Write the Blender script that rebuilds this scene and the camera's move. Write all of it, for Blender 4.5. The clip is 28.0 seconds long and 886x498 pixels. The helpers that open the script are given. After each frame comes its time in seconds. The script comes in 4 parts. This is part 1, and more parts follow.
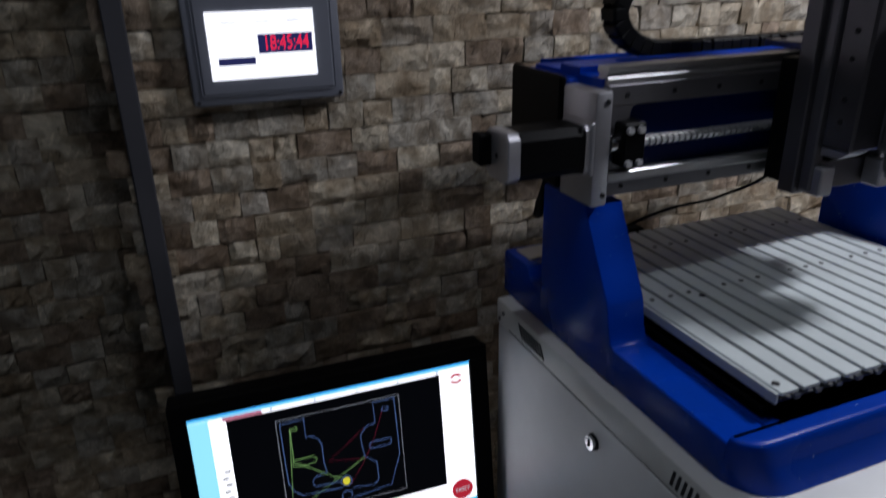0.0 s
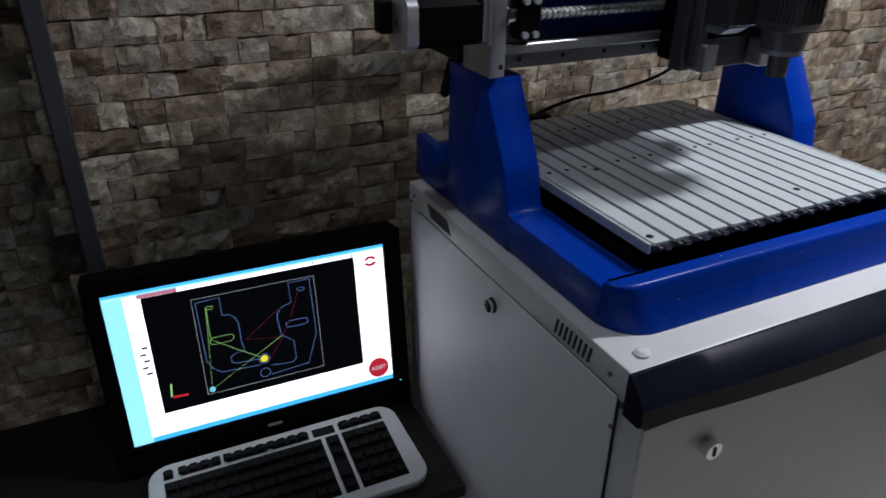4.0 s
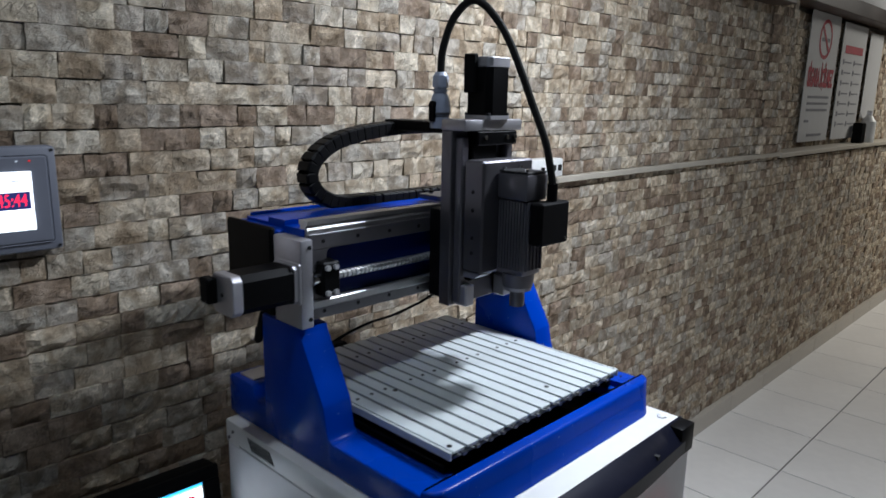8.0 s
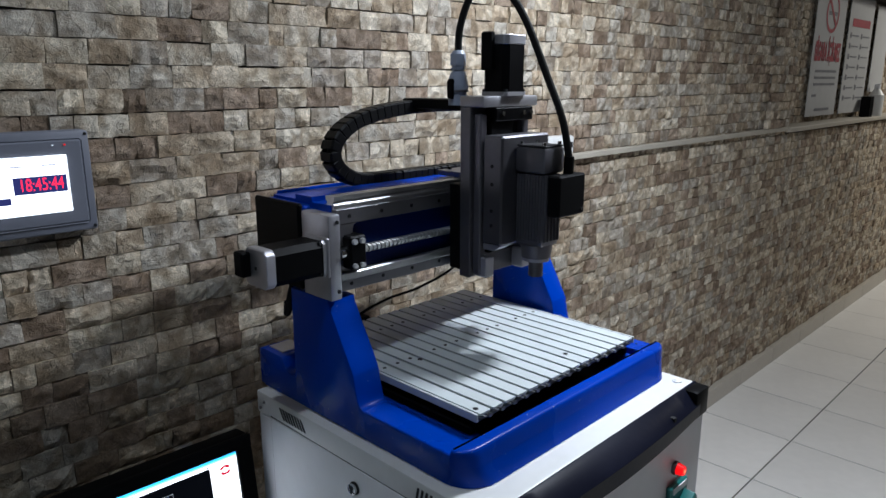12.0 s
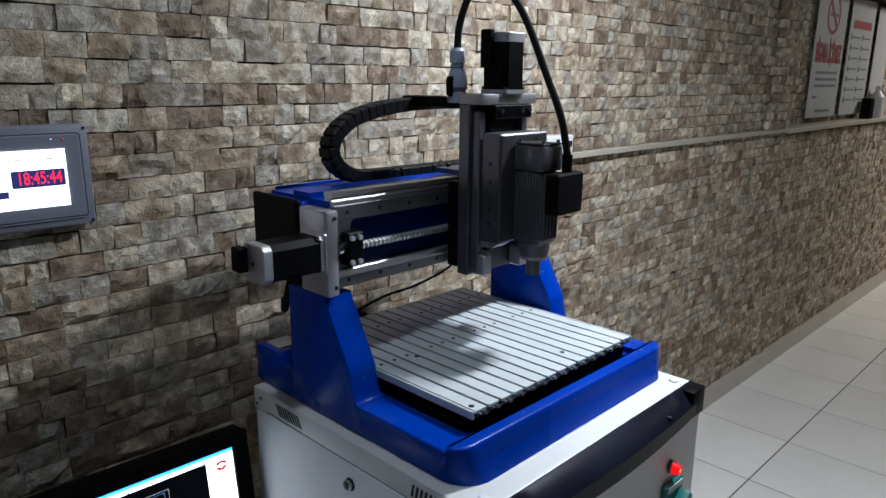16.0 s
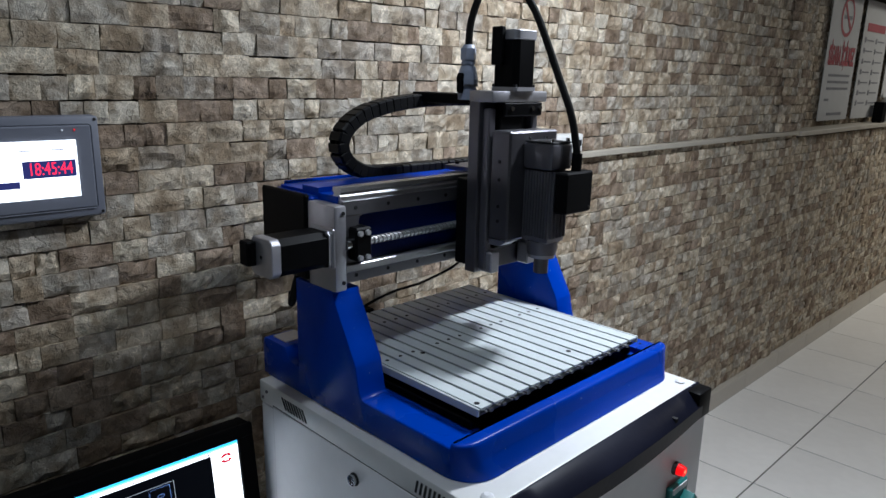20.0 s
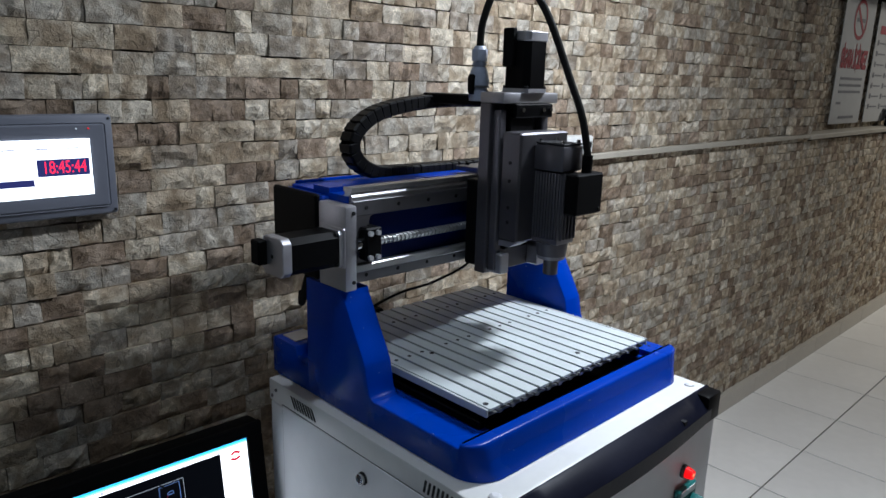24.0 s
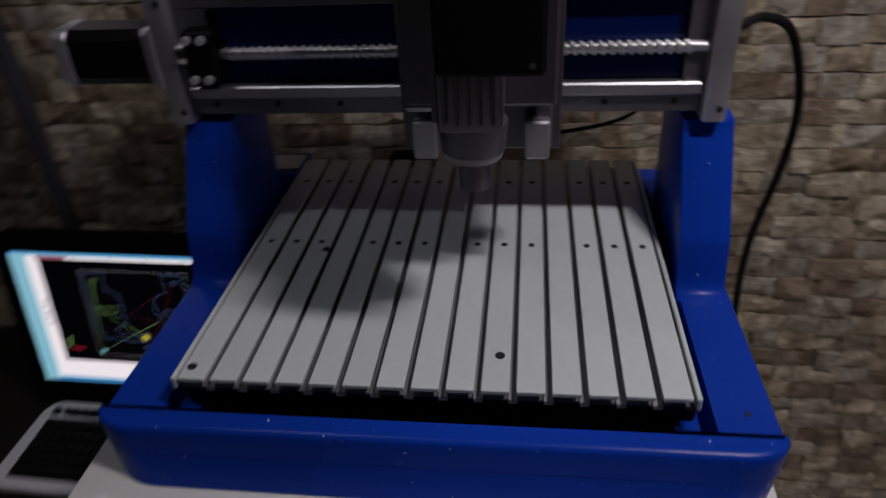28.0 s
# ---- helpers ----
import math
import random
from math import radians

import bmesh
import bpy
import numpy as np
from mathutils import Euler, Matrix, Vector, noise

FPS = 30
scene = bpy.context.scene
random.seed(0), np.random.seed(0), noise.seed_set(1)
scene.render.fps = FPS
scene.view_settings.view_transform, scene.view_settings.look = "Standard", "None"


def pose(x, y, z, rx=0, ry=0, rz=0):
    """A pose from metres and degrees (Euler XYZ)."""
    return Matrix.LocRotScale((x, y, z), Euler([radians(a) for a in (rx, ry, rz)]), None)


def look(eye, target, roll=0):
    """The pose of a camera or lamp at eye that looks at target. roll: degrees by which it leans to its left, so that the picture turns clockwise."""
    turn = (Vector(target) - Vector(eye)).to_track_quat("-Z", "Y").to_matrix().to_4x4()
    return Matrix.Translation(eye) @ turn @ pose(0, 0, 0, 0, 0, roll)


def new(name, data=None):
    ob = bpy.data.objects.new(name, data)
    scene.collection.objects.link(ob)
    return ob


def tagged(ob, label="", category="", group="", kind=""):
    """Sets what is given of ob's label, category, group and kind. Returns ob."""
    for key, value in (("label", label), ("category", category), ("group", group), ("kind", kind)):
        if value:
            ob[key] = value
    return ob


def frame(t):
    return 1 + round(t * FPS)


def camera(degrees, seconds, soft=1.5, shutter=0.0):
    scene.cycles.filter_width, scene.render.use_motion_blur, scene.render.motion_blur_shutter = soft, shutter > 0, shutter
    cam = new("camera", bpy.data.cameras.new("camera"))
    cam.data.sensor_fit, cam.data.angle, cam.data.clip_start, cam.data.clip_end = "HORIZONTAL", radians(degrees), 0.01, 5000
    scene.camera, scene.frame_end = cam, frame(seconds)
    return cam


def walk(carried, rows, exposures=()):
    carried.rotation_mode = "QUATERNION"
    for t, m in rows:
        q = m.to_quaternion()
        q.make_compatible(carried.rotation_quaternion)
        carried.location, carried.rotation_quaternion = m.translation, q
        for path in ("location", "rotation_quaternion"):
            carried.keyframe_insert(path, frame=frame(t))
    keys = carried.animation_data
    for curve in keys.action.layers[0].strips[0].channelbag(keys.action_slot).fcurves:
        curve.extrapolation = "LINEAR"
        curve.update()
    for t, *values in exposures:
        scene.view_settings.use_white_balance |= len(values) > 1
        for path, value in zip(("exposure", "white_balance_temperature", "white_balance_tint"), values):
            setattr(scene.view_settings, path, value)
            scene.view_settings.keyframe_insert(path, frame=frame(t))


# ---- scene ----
cam = camera(65.0, 28.0, shutter=0.5)
PATH = [
    (0, (-0.408, -1.086, 1.432), (0.241, 0.648, 0.673), -1.3),
    (0.5, (-0.422, -1.073, 1.391), (0.212, 0.592, 0.481), 0.8),
    (1, (-0.411, -1.075, 1.378), (0.233, 0.55, 0.407), 1.3),
    (1.5, (-0.406, -1.08, 1.374), (0.245, 0.539, 0.398), 1.9),
    (2, (-0.406, -1.086, 1.376), (0.269, 0.524, 0.401), 2.3),
    (2.5, (-0.392, -1.071, 1.357), (0.281, 0.545, 0.392), 2.8),
    (4.5, (-0.388, -1.181, 1.397), (0.478, 0.389, 0.511), -0.8),
    (5, (-0.322, -1.15, 1.455), (0.771, 0.371, 0.755), 0.9),
    (5.5, (-0.316, -1.183, 1.47), (0.853, 0.365, 0.982), 1.7),
    (6, (-0.339, -1.201, 1.493), (0.918, 0.297, 1.077), 0.6),
    (6.5, (-0.372, -1.215, 1.498), (0.915, 0.239, 1.018), 1.1),
    (7, (-0.412, -1.221, 1.508), (0.86, 0.267, 1.1), 0.8),
    (7.5, (-0.435, -1.235, 1.512), (0.818, 0.267, 1.092), 1.4),
    (8, (-0.524, -1.252, 1.504), (0.868, 0.119, 1.075), 1.2),
    (8.5, (-0.575, -1.257, 1.495), (0.783, 0.128, 1.006), 1.4),
    (9, (-0.582, -1.262, 1.492), (0.792, 0.112, 1.019), 1.3),
    (9.5, (-0.584, -1.261, 1.496), (0.783, 0.126, 1.039), 0.9),
    (10, (-0.576, -1.262, 1.495), (0.791, 0.124, 1.036), 0.8),
    (10.5, (-0.577, -1.264, 1.495), (0.788, 0.122, 1.029), 0.6),
    (11, (-0.574, -1.265, 1.494), (0.786, 0.12, 1.013), 0.5),
    (11.5, (-0.574, -1.266, 1.49), (0.797, 0.11, 1.013), 0.4),
    (12, (-0.572, -1.265, 1.494), (0.8, 0.111, 1.022), 0.0),
    (12.5, (-0.574, -1.266, 1.492), (0.797, 0.112, 1.023), 0.1),
    (14.5, (-0.569, -1.267, 1.492), (0.802, 0.107, 1.01), 0.3),
    (15, (-0.571, -1.268, 1.493), (0.803, 0.108, 1.025), 0.4),
    (15.5, (-0.569, -1.268, 1.493), (0.804, 0.107, 1.017), 0.5),
    (16, (-0.57, -1.268, 1.492), (0.802, 0.107, 1.016), 0.5),
    (16.5, (-0.57, -1.267, 1.492), (0.801, 0.11, 1.017), 0.7),
    (17, (-0.569, -1.268, 1.493), (0.797, 0.111, 1.014), 0.8),
    (17.5, (-0.57, -1.268, 1.491), (0.796, 0.113, 1.014), 1.1),
    (18, (-0.571, -1.268, 1.491), (0.791, 0.117, 1.015), 1.2),
    (18.5, (-0.572, -1.267, 1.491), (0.79, 0.119, 1.017), 1.2),
    (19, (-0.572, -1.267, 1.49), (0.785, 0.122, 1.013), 1.2),
    (19.5, (-0.572, -1.268, 1.491), (0.784, 0.122, 1.012), 1.2),
    (20, (-0.571, -1.267, 1.49), (0.786, 0.121, 1.008), 1.3),
    (20.5, (-0.571, -1.267, 1.49), (0.783, 0.123, 1.006), 1.4),
    (21, (-0.573, -1.267, 1.489), (0.781, 0.125, 1.013), 1.5),
    (21.5, (-0.575, -1.267, 1.491), (0.772, 0.132, 1.014), 1.4),
    (23.5, (-0.575, -1.267, 1.491), (0.763, 0.14, 1.01), 1.6),
    (24, (-0.575, -1.267, 1.49), (0.766, 0.138, 1.01), 1.6),
    (24.5, (-0.555, -1.253, 1.485), (0.797, 0.12, 0.95), 1.5),
    (25, (-0.434, -1.236, 1.469), (0.886, 0.137, 0.859), 0.7),
    (25.5, (-0.252, -1.215, 1.459), (0.925, 0.207, 0.688), -1.3),
    (26, (-0.159, -1.135, 1.444), (1.018, 0.206, 0.54), 0.7),
    (26.3, (-0.072, -1.113, 1.395), (1.046, 0.28, 0.496), -0.2),
    (26.9, (0.115, -1.075, 1.424), (0.423, 0.561, 0.315), -3.2),
    (27.4, (0.211, -1.062, 1.426), (0.635, 0.586, 0.374), 0.5),
    (27.7, (0.298, -1.07, 1.402), (0.466, 0.638, 0.375), -3.2),
    (28, (0.407, -1.065, 1.431), (0.152, 0.601, 0.354), -3.4),
]
EXPOSURES = [(0, -0.95, 6300, 17), (2.5, -0.93, 6400, 15), (4.5, -0.66, 6300, 15), (6, -0.50, 6150, 17), (8, -0.11, 6020, 12), (24.5, -0.11, 6020, 11), (25.5, -0.17, 6200, 12), (26, -0.38, 6350, 13), (27, -1.22, 6800, 16), (28, -1.82, 6950, 24)]
walk(cam, [(t, look(eye, target, roll)) for t, eye, target, roll in PATH], EXPOSURES)


# ---- world and lamps ----
world = bpy.data.worlds.new("world")
scene.world = world
world.use_nodes = True
world.node_tree.nodes["Background"].inputs[0].default_value = (0.75, 0.85, 1.0, 1)
world.node_tree.nodes["Background"].inputs[1].default_value = 0.004


def area_lamp(x, y, z, sx, sy, watts, colour):
    lamp = bpy.data.lights.new("ceiling_lamp", "AREA")
    lamp.shape, lamp.size, lamp.size_y, lamp.energy, lamp.color = "RECTANGLE", sx, sy, watts, colour
    new("ceiling_lamp", lamp).matrix_world = pose(x, y, z)


area_lamp(0.93, -0.80, 2.17, 0.26, 0.08, 28.5, (0.92, 0.965, 1.0))
# unseen far lamp, added as warm fill for the right-hand floor and wall
area_lamp(5.8, -1.15, 2.72, 0.6, 0.6, 44, (1.0, 0.94, 0.80))
area_lamp(-0.25, -0.85, 2.6, 0.26, 0.08, 6.0, (0.86, 0.95, 1.0))
# unseen cool fill from the left, added to brighten left-facing sides
left_fill = bpy.data.lights.new("left_fill_light", "AREA")
left_fill.shape, left_fill.size, left_fill.size_y, left_fill.energy, left_fill.color = "RECTANGLE", 0.9, 1.6, 2.5, (0.64, 0.83, 1.0)
new("left_fill_light", left_fill).matrix_world = look((-3.3, -1.25, 1.0), (0.0, -0.5, 0.80))

# ---- materials ----


def material(name, colour, rough=0.5, metal=0.0, vary=0.15, scale=40.0, bump=0.0, spread=0.0, fine=0.05, coat=0.0, dirt=None, spec=0.5, specks=0.0):
    """A surface with variation at two scales, fine relief and, by spread, a random shade for each piece."""
    m = bpy.data.materials.new(name)
    m.use_nodes = True
    nt = m.node_tree
    n, l = nt.nodes, nt.links
    b = n["Principled BSDF"]
    tc = n.new("ShaderNodeTexCoord")
    big, small = n.new("ShaderNodeTexNoise"), n.new("ShaderNodeTexNoise")
    big.inputs["Scale"].default_value, small.inputs["Scale"].default_value = scale * 0.2, scale * 3
    big.inputs["Detail"].default_value, small.inputs["Detail"].default_value = 5, 3
    for t in (big, small):
        l.new(tc.outputs["Object"], t.inputs["Vector"])
    ramp = n.new("ShaderNodeValToRGB")
    c = Vector(colour)
    lo, hi = c * (1 - vary), c * (1 + vary)
    if dirt:
        lo = Vector(dirt)
    ramp.color_ramp.elements[0].color, ramp.color_ramp.elements[1].color = (*lo, 1), (*hi, 1)
    ramp.color_ramp.elements[0].position, ramp.color_ramp.elements[1].position = 0.3, 0.7
    l.new(big.outputs[0], ramp.inputs[0])
    hsv = n.new("ShaderNodeHueSaturation")
    l.new(ramp.outputs[0], hsv.inputs["Color"])
    mul = n.new("ShaderNodeMath")
    mul.operation = "MULTIPLY_ADD"
    mul.inputs[1].default_value, mul.inputs[2].default_value = 2 * fine, 1 - fine
    l.new(small.outputs[0], mul.inputs[0])
    if spread:
        info, geo = n.new("ShaderNodeObjectInfo"), n.new("ShaderNodeNewGeometry")
        add = n.new("ShaderNodeMath")
        add.operation = "ADD"
        l.new(info.outputs["Random"], add.inputs[0])
        l.new(geo.outputs["Random Per Island"], add.inputs[1])
        fr = n.new("ShaderNodeMath")
        fr.operation = "FRACT"
        l.new(add.outputs[0], fr.inputs[0])
        sp = n.new("ShaderNodeMath")
        sp.operation = "MULTIPLY_ADD"
        sp.inputs[1].default_value, sp.inputs[2].default_value = 2 * spread, 1 - spread
        l.new(fr.outputs[0], sp.inputs[0])
        both = n.new("ShaderNodeMath")
        both.operation = "MULTIPLY"
        l.new(sp.outputs[0], both.inputs[0])
        l.new(mul.outputs[0], both.inputs[1])
        l.new(both.outputs[0], hsv.inputs["Value"])
    else:
        l.new(mul.outputs[0], hsv.inputs["Value"])
    if specks:
        spot, cut, chip = n.new("ShaderNodeTexNoise"), n.new("ShaderNodeMapRange"), n.new("ShaderNodeMix")
        spot.inputs["Scale"].default_value, spot.inputs["Detail"].default_value = 260, 1
        cut.inputs["From Min"].default_value, cut.inputs["From Max"].default_value = 1.0 - specks, 1.03 - specks
        chip.data_type = "RGBA"
        chip.inputs["B"].default_value = (0.42, 0.47, 0.56, 1)
        l.new(tc.outputs["Object"], spot.inputs["Vector"])
        l.new(spot.outputs[0], cut.inputs["Value"])
        l.new(cut.outputs[0], chip.inputs["Factor"])
        l.new(hsv.outputs[0], chip.inputs["A"])
        l.new(chip.outputs["Result"], b.inputs["Base Color"])
    else:
        l.new(hsv.outputs[0], b.inputs["Base Color"])
    rr = n.new("ShaderNodeMath")
    rr.operation = "MULTIPLY_ADD"
    rr.inputs[1].default_value, rr.inputs[2].default_value = 0.25, rough - 0.12
    l.new(big.outputs[0], rr.inputs[0])
    l.new(rr.outputs[0], b.inputs["Roughness"])
    b.inputs["Metallic"].default_value = metal
    b.inputs["Specular IOR Level"].default_value = spec
    b.inputs["Coat Weight"].default_value = coat
    b.inputs["Coat Roughness"].default_value = 0.12
    if bump:
        bp = n.new("ShaderNodeBump")
        bp.inputs["Strength"].default_value, bp.inputs["Distance"].default_value = bump, 0.002
        l.new(small.outputs[0], bp.inputs["Height"])
        l.new(bp.outputs[0], b.inputs["Normal"])
    return m


def glow(name, colour, strength):
    m = bpy.data.materials.new(name)
    m.use_nodes = True
    b = m.node_tree.nodes["Principled BSDF"]
    b.inputs["Base Color"].default_value = (*[c * 0.3 for c in colour], 1)
    b.inputs["Emission Color"].default_value, b.inputs["Emission Strength"].default_value = (*colour, 1), strength
    b.inputs["Roughness"].default_value = 0.35
    b.inputs["Specular IOR Level"].default_value = 0.06
    return m


def stone_material():
    """Split travertine: cream, grey and brown pieces, veined, pitted and rough."""
    m = bpy.data.materials.new("split_stone")
    m.use_nodes = True
    nt = m.node_tree
    n, l = nt.nodes, nt.links
    b = n["Principled BSDF"]
    tc, info, geo = n.new("ShaderNodeTexCoord"), n.new("ShaderNodeObjectInfo"), n.new("ShaderNodeNewGeometry")
    add, fr = n.new("ShaderNodeMath"), n.new("ShaderNodeMath")
    add.operation, fr.operation = "ADD", "FRACT"
    l.new(info.outputs["Random"], add.inputs[0])
    l.new(geo.outputs["Random Per Island"], add.inputs[1])
    l.new(add.outputs[0], fr.inputs[0])
    tone = n.new("ShaderNodeValToRGB")
    tone.color_ramp.interpolation = "CONSTANT"
    els = tone.color_ramp.elements
    shades = [(0.0, (0.45, 0.385, 0.295)), (0.13, (0.28, 0.215, 0.16)), (0.24, (0.37, 0.336, 0.282)), (0.36, (0.49, 0.43, 0.335)),
              (0.49, (0.235, 0.18, 0.132)), (0.60, (0.385, 0.315, 0.23)), (0.74, (0.345, 0.306, 0.255)), (0.87, (0.47, 0.42, 0.34))]
    els[0].position, els[0].color = 0.0, (*shades[0][1], 1)
    els[1].position, els[1].color = shades[1][0], (*shades[1][1], 1)
    for p, c in shades[2:]:
        e = els.new(p)
        e.color = (*c, 1)
    l.new(fr.outputs[0], tone.inputs[0])
    shift = n.new("ShaderNodeVectorMath")
    shift.operation = "SCALE"
    comb = n.new("ShaderNodeCombineXYZ")
    for i in range(3):
        l.new(fr.outputs[0], comb.inputs[i])
    l.new(comb.outputs[0], shift.inputs[0])
    shift.inputs["Scale"].default_value = 37.0
    off = n.new("ShaderNodeVectorMath")
    off.operation = "ADD"
    l.new(tc.outputs["Object"], off.inputs[0])
    l.new(shift.outputs[0], off.inputs[1])
    cloud, vein, grain = n.new("ShaderNodeTexNoise"), n.new("ShaderNodeTexNoise"), n.new("ShaderNodeTexNoise")
    for t, s, d in ((cloud, 24, 6), (vein, 55, 6), (grain, 330, 3)):
        t.inputs["Scale"].default_value, t.inputs["Detail"].default_value = s, d
        l.new(off.outputs[0], t.inputs["Vector"])
    cloud.inputs["Distortion"].default_value = 0.4
    patch = n.new("ShaderNodeMapRange")
    patch.inputs["From Min"].default_value, patch.inputs["From Max"].default_value = 0.40, 0.60
    l.new(cloud.outputs[0], patch.inputs["Value"])
    stain = n.new("ShaderNodeMix")
    stain.data_type, stain.blend_type = "RGBA", "MULTIPLY"
    stain.inputs["Factor"].default_value = 1.0
    l.new(tone.outputs[0], stain.inputs["A"])
    tint = n.new("ShaderNodeValToRGB")
    tint.color_ramp.elements[0].color, tint.color_ramp.elements[1].color = (0.70, 0.635, 0.56, 1), (1.24, 1.24, 1.24, 1)
    l.new(patch.outputs[0], tint.inputs[0])
    l.new(tint.outputs[0], stain.inputs["B"])
    r2 = n.new("ShaderNodeMapRange")
    r2.inputs["From Min"].default_value, r2.inputs["From Max"].default_value = 0.41, 0.60
    r2.inputs["To Min"].default_value, r2.inputs["To Max"].default_value = 0.86, 1.12
    l.new(vein.outputs[0], r2.inputs["Value"])
    warp, soft_warp = n.new("ShaderNodeVectorMath"), n.new("ShaderNodeVectorMath")
    soft_warp.operation, warp.operation = "SCALE", "ADD"
    soft_warp.inputs["Scale"].default_value = 0.03
    l.new(vein.outputs["Color"], soft_warp.inputs[0])
    l.new(soft_warp.outputs[0], warp.inputs[0])
    l.new(off.outputs[0], warp.inputs[1])
    facet = n.new("ShaderNodeTexVoronoi")
    facet.inputs["Scale"].default_value = 34
    l.new(warp.outputs[0], facet.inputs["Vector"])
    shade = n.new("ShaderNodeMapRange")
    shade.inputs["To Min"].default_value, shade.inputs["To Max"].default_value = 0.80, 1.20
    l.new(facet.outputs["Color"], shade.inputs["Value"])
    streak = n.new("ShaderNodeTexNoise")
    streak.inputs["Scale"].default_value, streak.inputs["Detail"].default_value, streak.inputs["Distortion"].default_value = 24, 4, 1.2
    l.new(off.outputs[0], streak.inputs["Vector"])
    far, near_zero = n.new("ShaderNodeMath"), n.new("ShaderNodeMath")
    far.operation, near_zero.operation = "SUBTRACT", "ABSOLUTE"
    far.inputs[1].default_value = 0.53
    l.new(streak.outputs[0], far.inputs[0])
    l.new(far.outputs[0], near_zero.inputs[0])
    pale = n.new("ShaderNodeMapRange")
    pale.inputs["From Max"].default_value = 0.016
    pale.inputs["To Min"].default_value, pale.inputs["To Max"].default_value = 1.5, 1.0
    l.new(near_zero.outputs[0], pale.inputs["Value"])
    marks = n.new("ShaderNodeMath")
    marks.operation = "MULTIPLY"
    l.new(shade.outputs[0], marks.inputs[0])
    l.new(pale.outputs[0], marks.inputs[1])
    r3 = n.new("ShaderNodeMapRange")
    r3.inputs["To Min"].default_value, r3.inputs["To Max"].default_value = 0.80, 1.20
    l.new(grain.outputs[0], r3.inputs["Value"])
    crack = n.new("ShaderNodeTexNoise")
    crack.inputs["Scale"].default_value, crack.inputs["Detail"].default_value, crack.inputs["Distortion"].default_value = 15, 2.5, 0.6
    l.new(off.outputs[0], crack.inputs["Vector"])
    mid, size = n.new("ShaderNodeMath"), n.new("ShaderNodeMath")
    mid.operation, size.operation = "SUBTRACT", "ABSOLUTE"
    mid.inputs[1].default_value = 0.47
    l.new(crack.outputs[0], mid.inputs[0])
    l.new(mid.outputs[0], size.inputs[0])
    line = n.new("ShaderNodeMapRange")
    line.inputs["From Max"].default_value = 0.008
    line.inputs["To Min"].default_value, line.inputs["To Max"].default_value = 0.58, 1.0
    l.new(size.outputs[0], line.inputs["Value"])
    m1, m2 = n.new("ShaderNodeMath"), n.new("ShaderNodeMath")
    m1.operation = m2.operation = "MULTIPLY"
    l.new(r2.outputs[0], m1.inputs[0])
    l.new(line.outputs[0], m1.inputs[1])
    m3 = n.new("ShaderNodeMath")
    m3.operation = "MULTIPLY"
    l.new(m1.outputs[0], m3.inputs[0])
    l.new(marks.outputs[0], m3.inputs[1])
    l.new(m3.outputs[0], m2.inputs[0])
    l.new(r3.outputs[0], m2.inputs[1])
    hsv = n.new("ShaderNodeHueSaturation")
    l.new(stain.outputs["Result"], hsv.inputs["Color"])
    l.new(m2.outputs[0], hsv.inputs["Value"])
    l.new(hsv.outputs[0], b.inputs["Base Color"])
    b.inputs["Roughness"].default_value = 0.82
    hsum = n.new("ShaderNodeMath")
    hsum.operation = "MULTIPLY_ADD"
    hsum.inputs[1].default_value = 0.30
    l.new(grain.outputs[0], hsum.inputs[0])
    deep = n.new("ShaderNodeMath")
    deep.operation = "MULTIPLY_ADD"
    deep.inputs[1].default_value = 0.35
    l.new(line.outputs[0], deep.inputs[0])
    lump = n.new("ShaderNodeMath")
    lump.operation = "MULTIPLY_ADD"
    lump.inputs[1].default_value = 0.7
    l.new(cloud.outputs[0], lump.inputs[0])
    chips = n.new("ShaderNodeMath")
    chips.operation = "MULTIPLY_ADD"
    chips.inputs[1].default_value = 0.4
    l.new(facet.outputs["Distance"], chips.inputs[0])
    l.new(vein.outputs[0], chips.inputs[2])
    l.new(chips.outputs[0], lump.inputs[2])
    l.new(lump.outputs[0], deep.inputs[2])
    l.new(deep.outputs[0], hsum.inputs[2])
    bp = n.new("ShaderNodeBump")
    bp.inputs["Strength"].default_value, bp.inputs["Distance"].default_value = 0.8, 0.0064
    l.new(hsum.outputs[0], bp.inputs["Height"])
    l.new(bp.outputs[0], b.inputs["Normal"])
    return m


STONE = stone_material()
GROUT = material("dark_mortar", (0.15, 0.132, 0.108), 0.9, bump=0.6)
TILE = material("floor_tile_glaze", (0.87, 0.845, 0.81), 0.36, vary=0.05, scale=8, spread=0.03)
JOINT = material("floor_grout", (0.11, 0.107, 0.10), 0.9, bump=0.4)
SKIRT = material("skirting_tile", (0.54, 0.495, 0.43), 0.4, vary=0.08, scale=12, spread=0.05)
# for the unseen room sides: near black, to hold down bounce and metal reflections
FILL_CUT = material("unseen_wall_dark", (0.06, 0.058, 0.056), 0.9, vary=0.05, scale=5, bump=0.2)
BEIGE = material("beige_trunking", (0.46, 0.42, 0.35), 0.6, vary=0.1)
BLUE = material("glossy_blue_paint", (0.0002, 0.040, 0.38), 0.29, vary=0.14, scale=14, bump=0.15, spec=0.16, specks=0.225)
NAVY_GLOSS = material("navy_gloss", (0.0002, 0.009, 0.085), 0.28, vary=0.15, scale=14, bump=0.1, spec=0.2)
GREY = material("light_grey_enamel", (0.80, 0.80, 0.82), 0.42, vary=0.06, scale=10, bump=0.15)
GREY_TOP = material("white_enamel", (0.73, 0.73, 0.72), 0.4, vary=0.09, specks=0.0, scale=14, bump=0.1)
